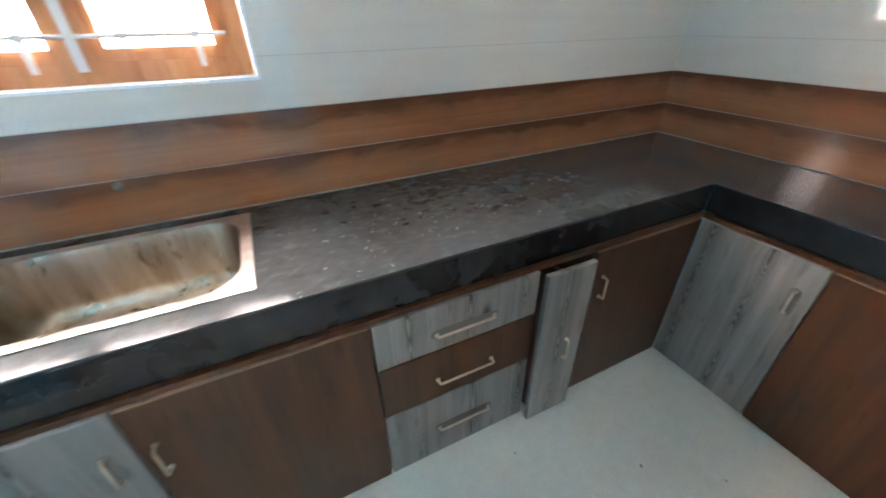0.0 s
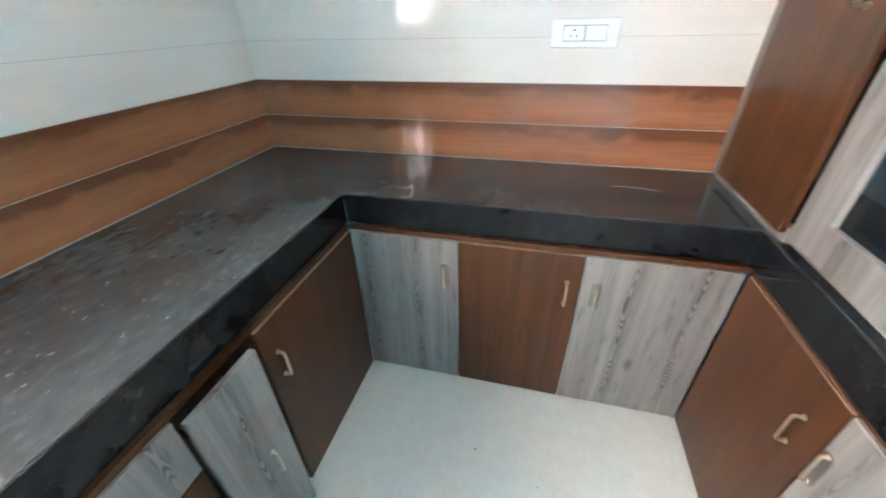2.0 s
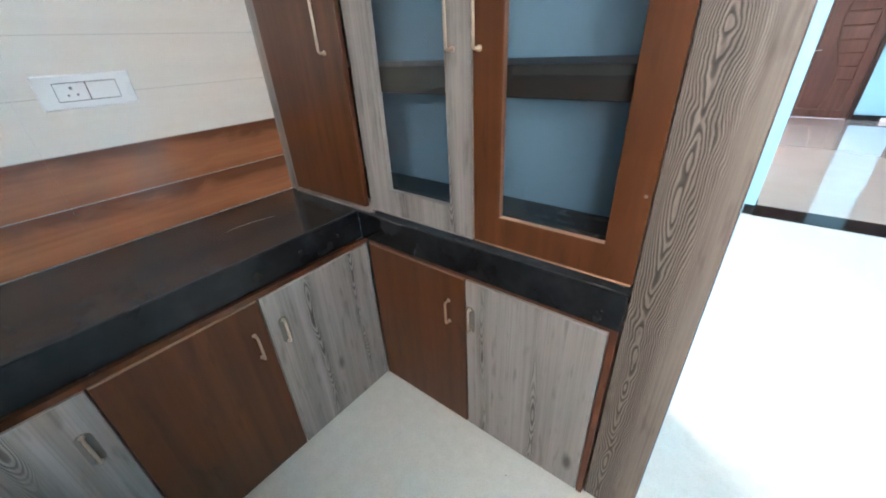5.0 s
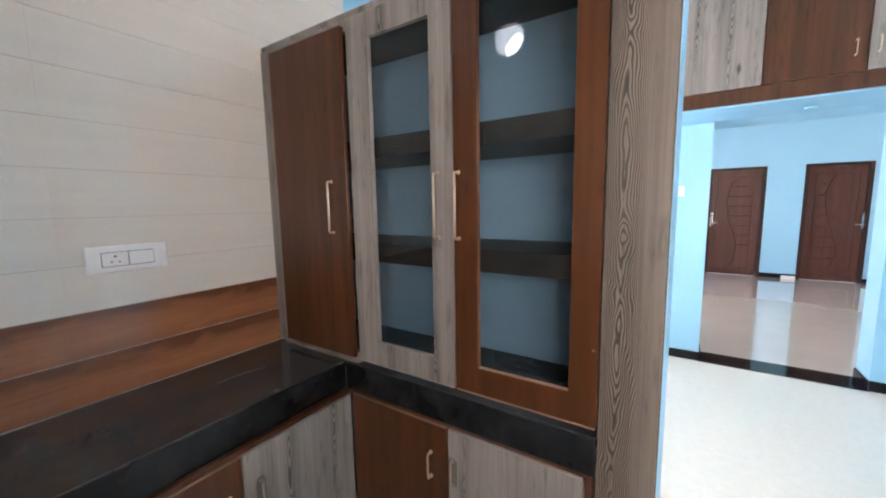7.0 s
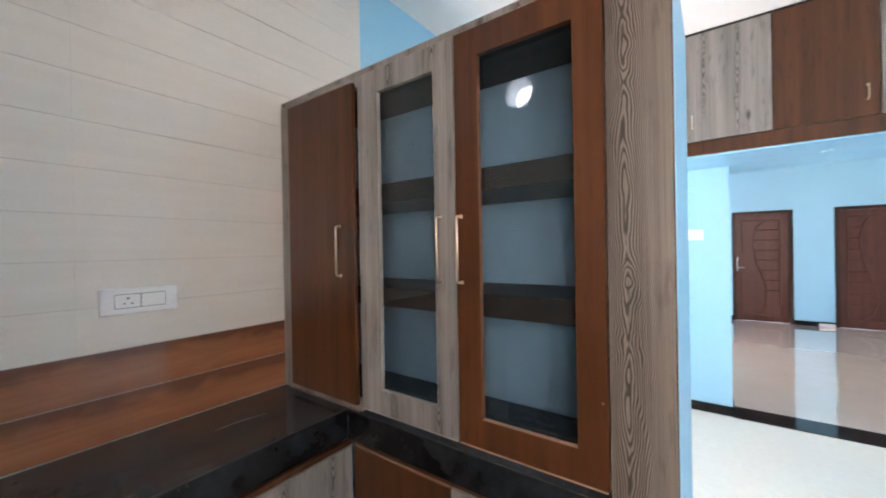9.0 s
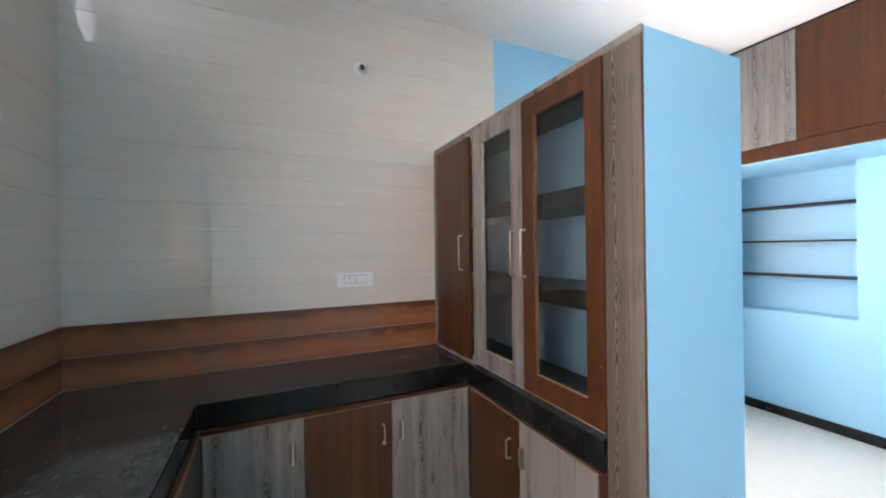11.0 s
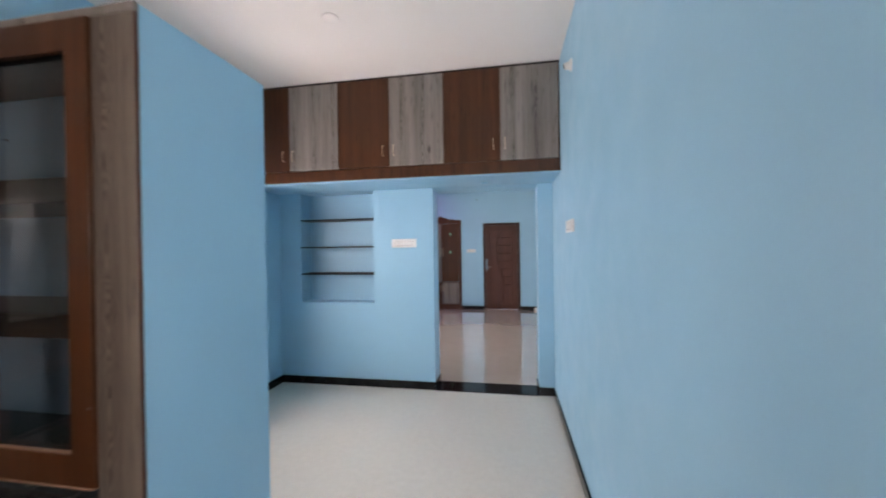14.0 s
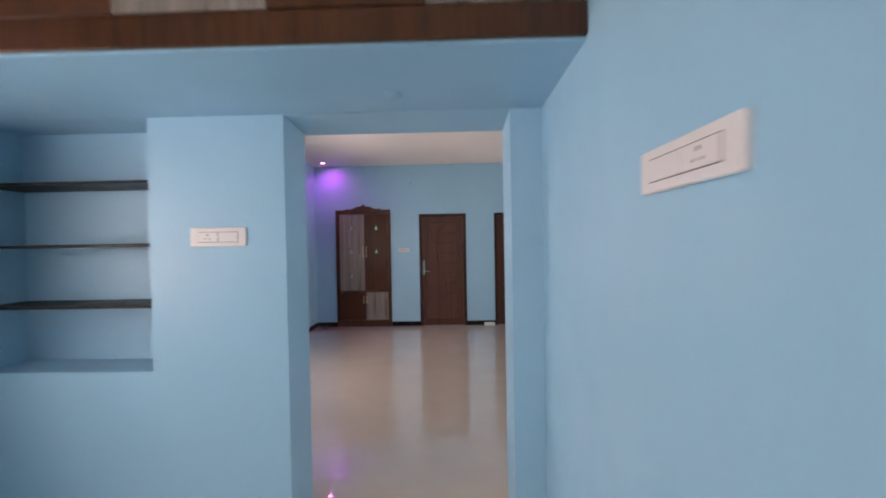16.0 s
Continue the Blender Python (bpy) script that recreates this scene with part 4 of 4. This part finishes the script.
# ---- hall doors ----
def ribbon(points, w, h, plane):
    """A flat bead along points (x, z) on a wall that faces north."""
    bm = bmesh.new()
    pts = [Vector((x, z)) for x, z in points]
    prev = None
    for i, p in enumerate(pts):
        d = (pts[min(i + 1, len(pts) - 1)] - pts[max(i - 1, 0)]).normalized()
        nrm = Vector((-d.y, d.x)) * w / 2
        ring = []
        for q, o in ((p - nrm, 0), (p - nrm * 0.5, h), (p + nrm * 0.5, h), (p + nrm, 0)):
            ring.append(bm.verts.new((q.x, plane + o, q.y)))
        if prev:
            for k in range(3):
                bm.faces.new((prev[k], prev[k + 1], ring[k + 1], ring[k]))
        prev = ring
    bmesh.ops.recalc_face_normals(bm, faces=bm.faces)
    return bm


CURVES = {  # distance from the ladder line and height
    1: [(0.272, 1.875), (0.19, 1.75), (0.137, 1.50), (0.17, 1.20), (0.26, 0.85), (0.335, 0.60), (0.34, 0.45), (0.28, 0.25), (0.15, 0.14)],
    -1: [(0.19, 1.875), (0.33, 1.72), (0.38, 1.43), (0.34, 1.12), (0.24, 0.80), (0.19, 0.60), (0.21, 0.35), (0.26, 0.14)],
}


def hall_door(name, x0, x1, flip, words):
    """flip: the ladder of bars stands on the west (-1) or on the east (1) side."""
    t = thing(name, ((x0 + x1) / 2, FAR, 0), words, "door", kind="structure")
    part("door_frame", slab("x", x0, x1, 0.0, 2.045, FAR - 0.09, FAR + 0.012, [(x0 + 0.055, x1 - 0.055, -0.1, 1.99)]), frame_dark, t)
    plane = FAR - 0.012
    lf = part("leaf", box(x0 + 0.057, x1 - 0.057, plane - 0.036, plane, 0.004, 1.988, 0.003), carved_wood, t)
    foot = x1 - 0.15 if flip > 0 else x0 + 0.18

    def X(d):
        return foot - flip * d

    line = []
    for (d0, z0), (d1, z1) in zip(CURVES[flip], CURVES[flip][1:]):
        for k in range(6):
            s = (1 - math.cos(k / 6 * math.pi)) / 2 * 0.5 + k / 12
            line.append((d0 + (d1 - d0) * s, z0 + (z1 - z0) * k / 6))
    line.append(CURVES[flip][-1])
    part("carved_line", ribbon([(X(d), z) for d, z in line], 0.020, 0.008, plane), carved_wood, lf)
    part("carved_line", ribbon([(X(0), 1.875), (X(0), 0.14)], 0.018, 0.007, plane), carved_wood, lf)
    part("carved_line", ribbon([(X(0.53), 1.875), (X(0.53), 0.14)], 0.014, 0.006, plane), carved_wood, lf)
    part("carved_line", ribbon([(X(0), 1.875), (X(0.53), 1.875)], 0.016, 0.007, plane), carved_wood, lf)
    part("carved_line", ribbon([(X(0), 0.14), (X(0.53), 0.14)], 0.016, 0.007, plane), carved_wood, lf)
    for k in range(1, 9 if flip > 0 else 8):
        z = 1.875 - k * 0.185
        d = min(line, key=lambda q: abs(q[1] - z))[0]
        part("carved_bar", ribbon([(X(0.010), z), (X(d - 0.010), z)], 0.022, 0.009, plane), dark_wood, lf)
    hx = X(0.62) if flip > 0 else X(0.60)
    bm = box(hx - 0.02, hx + 0.02, plane + 0.0005, plane + 0.007, 0.93, 1.20, 0.003)
    tube(bm, [(hx, plane + 0.006, 1.0), (hx, plane + 0.045, 1.0), (hx + flip * 0.02, plane + 0.05, 1.0), (hx + flip * 0.11, plane + 0.05, 1.0)], 0.008)
    part("door_handle", bm, chrome, lf, "polished steel lever handle on a back plate", smooth=False)
    return t


hall_door("door_1", -2.800, -1.945, -1, "closed dark brown carved wooden door with curved ladder panel")
hall_door("door_2", -4.140, -3.315, 1, "closed brown carved wooden door with curved ladder panel, lever handle")

# Made-up white block in place of the bright strip between the hall doors.
part("door_stopper", box(-3.30, -3.11, -9.90, -9.85, 0.0, 0.055, 0.006), plastic, label="white block standing in for the bright strip at the hall wall's foot", category="door stopper")

# ---- cupboard in the hall ----
pooja = thing("prayer_cupboard", (-0.92, FAR, 0.06), "recessed brown prayer cupboard with carved crest and grey door insets", "cupboard")
fh = facing("y+", FAR)
part("frame", slab("x", -1.419, -0.415, 0.001, 2.14, FAR + 0.0005, FAR + 0.030, [(-1.362, -0.948, 0.66, 2.06), (-0.940, -0.478, 0.66, 2.06), (-1.362, -0.948, 0.12, 0.635), (-0.940, -0.478, 0.12, 0.635)]), dark_wood, pooja)
leaf(pooja, fh, -0.938, -0.480, 0.662, 2.058, grey_wood, out=0.026, label="grey ash upper door")
dB = leaf(pooja, fh, -1.360, -0.950, 0.662, 2.058, brown_wood, out=0.026, label="brown upper door")
leaf(pooja, fh, -0.938, -0.480, 0.122, 0.633, brown_wood, out=0.026, label="brown lower door")
leaf(pooja, fh, -1.360, -0.950, 0.122, 0.633, grey_wood, out=0.026, label="grey ash lower door")
for a, z0, z1 in ((-0.915, 1.28, 1.46), (-0.975, 1.28, 1.46), (-0.915, 0.44, 0.55), (-0.975, 0.44, 0.55)):
    handle(pooja, fh, a, z0, z1, out=0.026, r=0.006)
bm = bmesh.new()
crest = [(-1.26, 2.1405), (-1.22, 2.165), (-1.17, 2.150), (-1.10, 2.172), (-1.03, 2.205), (-0.98, 2.200), (-0.925, 2.245), (-0.87, 2.200), (-0.82, 2.205), (-0.75, 2.172), (-0.68, 2.150), (-0.63, 2.165), (-0.59, 2.1405)]
fr = [bm.verts.new((x, FAR + 0.030, z)) for x, z in crest]
bk = [bm.verts.new((x, FAR + 0.002, z)) for x, z in crest]
bm.faces.new(fr)
bm.faces.new(bk[::-1])
for k in range(len(fr)):
    j = (k + 1) % len(fr)
    bm.faces.new((fr[k], bk[k], bk[j], fr[j]))
bmesh.ops.recalc_face_normals(bm, faces=bm.faces)
part("carved_crest", bm, dark_wood, pooja)
for x, z in ((-1.160, 1.80), (-1.160, 1.37), (-0.70, 1.80), (-0.70, 1.37), (-0.70, 0.93)):
    bm = disc((x, FAR + 0.0262, z), (0, 1, 0), ((0.026, 0.0), (0.026, 0.002)), 16)
    for v in bm.verts:
        if v.co.z > z + 0.008:
            v.co.x = x + (v.co.x - x) * 0.35
            v.co.z = z + (v.co.z - z) * 1.9
    part("bell_inlay", bm, teal_glass if x < -1 else cupboard_inside, pooja, "drop-shaped glass inlay")

spot = thing("downlight", (-0.30, -9.62, 2.95), "small round recessed downlight glowing pink in the hall ceiling", "downlight")
part("ring", disc((-0.30, -9.62, 2.95), (0, 0, -1), ((0.05, 0.0), (0.05, 0.004), (0.038, 0.006))), plastic, spot, smooth=True)
part("lens", disc((-0.30, -9.62, 2.944), (0, 0, -1), ((0.034, 0.0), (0.034, 0.002))), glow, spot)

# ---- outside ----
# Slab added out of view above the ceilings; blocks the sky from overhead.
part("roof_slab", box(-7.0, 1.2, -11.2, 0.236, 3.26, 3.38), outside_paint, kind="structure")

# ---- tiles, last ----
wall_holes = [WIN, (HOLE[0] - 0.14, HOLE[0] + 0.14, HOLE[1] - 0.14, HOLE[1] + 0.14)]
rows = [(0.840, 0.990), (0.990, 1.140)] + [(1.140 + 0.1505 * k, 1.140 + 0.1505 * (k + 1)) for k in range(13)]


def tiles(parent, along, a_from, a_to, holes, floor_z=0.0):
    length = 0.602
    for r, (z0, z1) in enumerate(rows):
        z1 = min(z1, TOP - 0.001)
        a = a_from
        while a > a_to + 0.02:
            b = max(a - length, a_to)
            for u0, u1, v0, v1 in cut((b, a, z0, z1), holes):
                g_ = 0.0013 if r < 2 else 0.0008
                u0, u1, v0, v1 = u0 + 0.0001, u1 - 0.0001, v0 + g_, v1 - g_
                bm = box(u0, u1, 0.0, 0.0075, v0, v1) if along == "x" else box(0.0, 0.0075, u0, u1, v0, v1)
                part("tile", bm, brown_tile if r < 2 else cream_tile, parent)
            a = b


bpy.context.view_layer.update()
part("grout_bed", slab("x", KWEST, 0.0078, 0.80, TOP - 0.001, 0.003, 0.0079, [WIN, (HOLE[0] - 0.14, HOLE[0] + 0.14, HOLE[1] - 0.14, HOLE[1] + 0.14)]), grout, wall_north)
part("grout_bed", slab("y", -2.402, 0.0028, 0.80, TOP - 0.001, 0.003, 0.0079), grout, wall_east)
part("sealant", box(-2.95, -0.004, -0.0035, -0.0004, CT + 0.0003, CT + 0.0022), chip, wall_north, "thin pale sealant line")
part("sealant", box(-0.0035, -0.0004, -1.903, -0.004, CT + 0.0003, CT + 0.0022), chip, wall_east, "thin pale sealant line")
part("sealant", box(-0.52, -0.045, -1.9045, -1.9010, CT + 0.0003, CT + 0.0022), chip, wall_east, "thin pale sealant line")
tiles(wall_north, "x", 0.0075, KWEST, wall_holes)
tiles(wall_east, "y", -0.0001, -2.402, [])
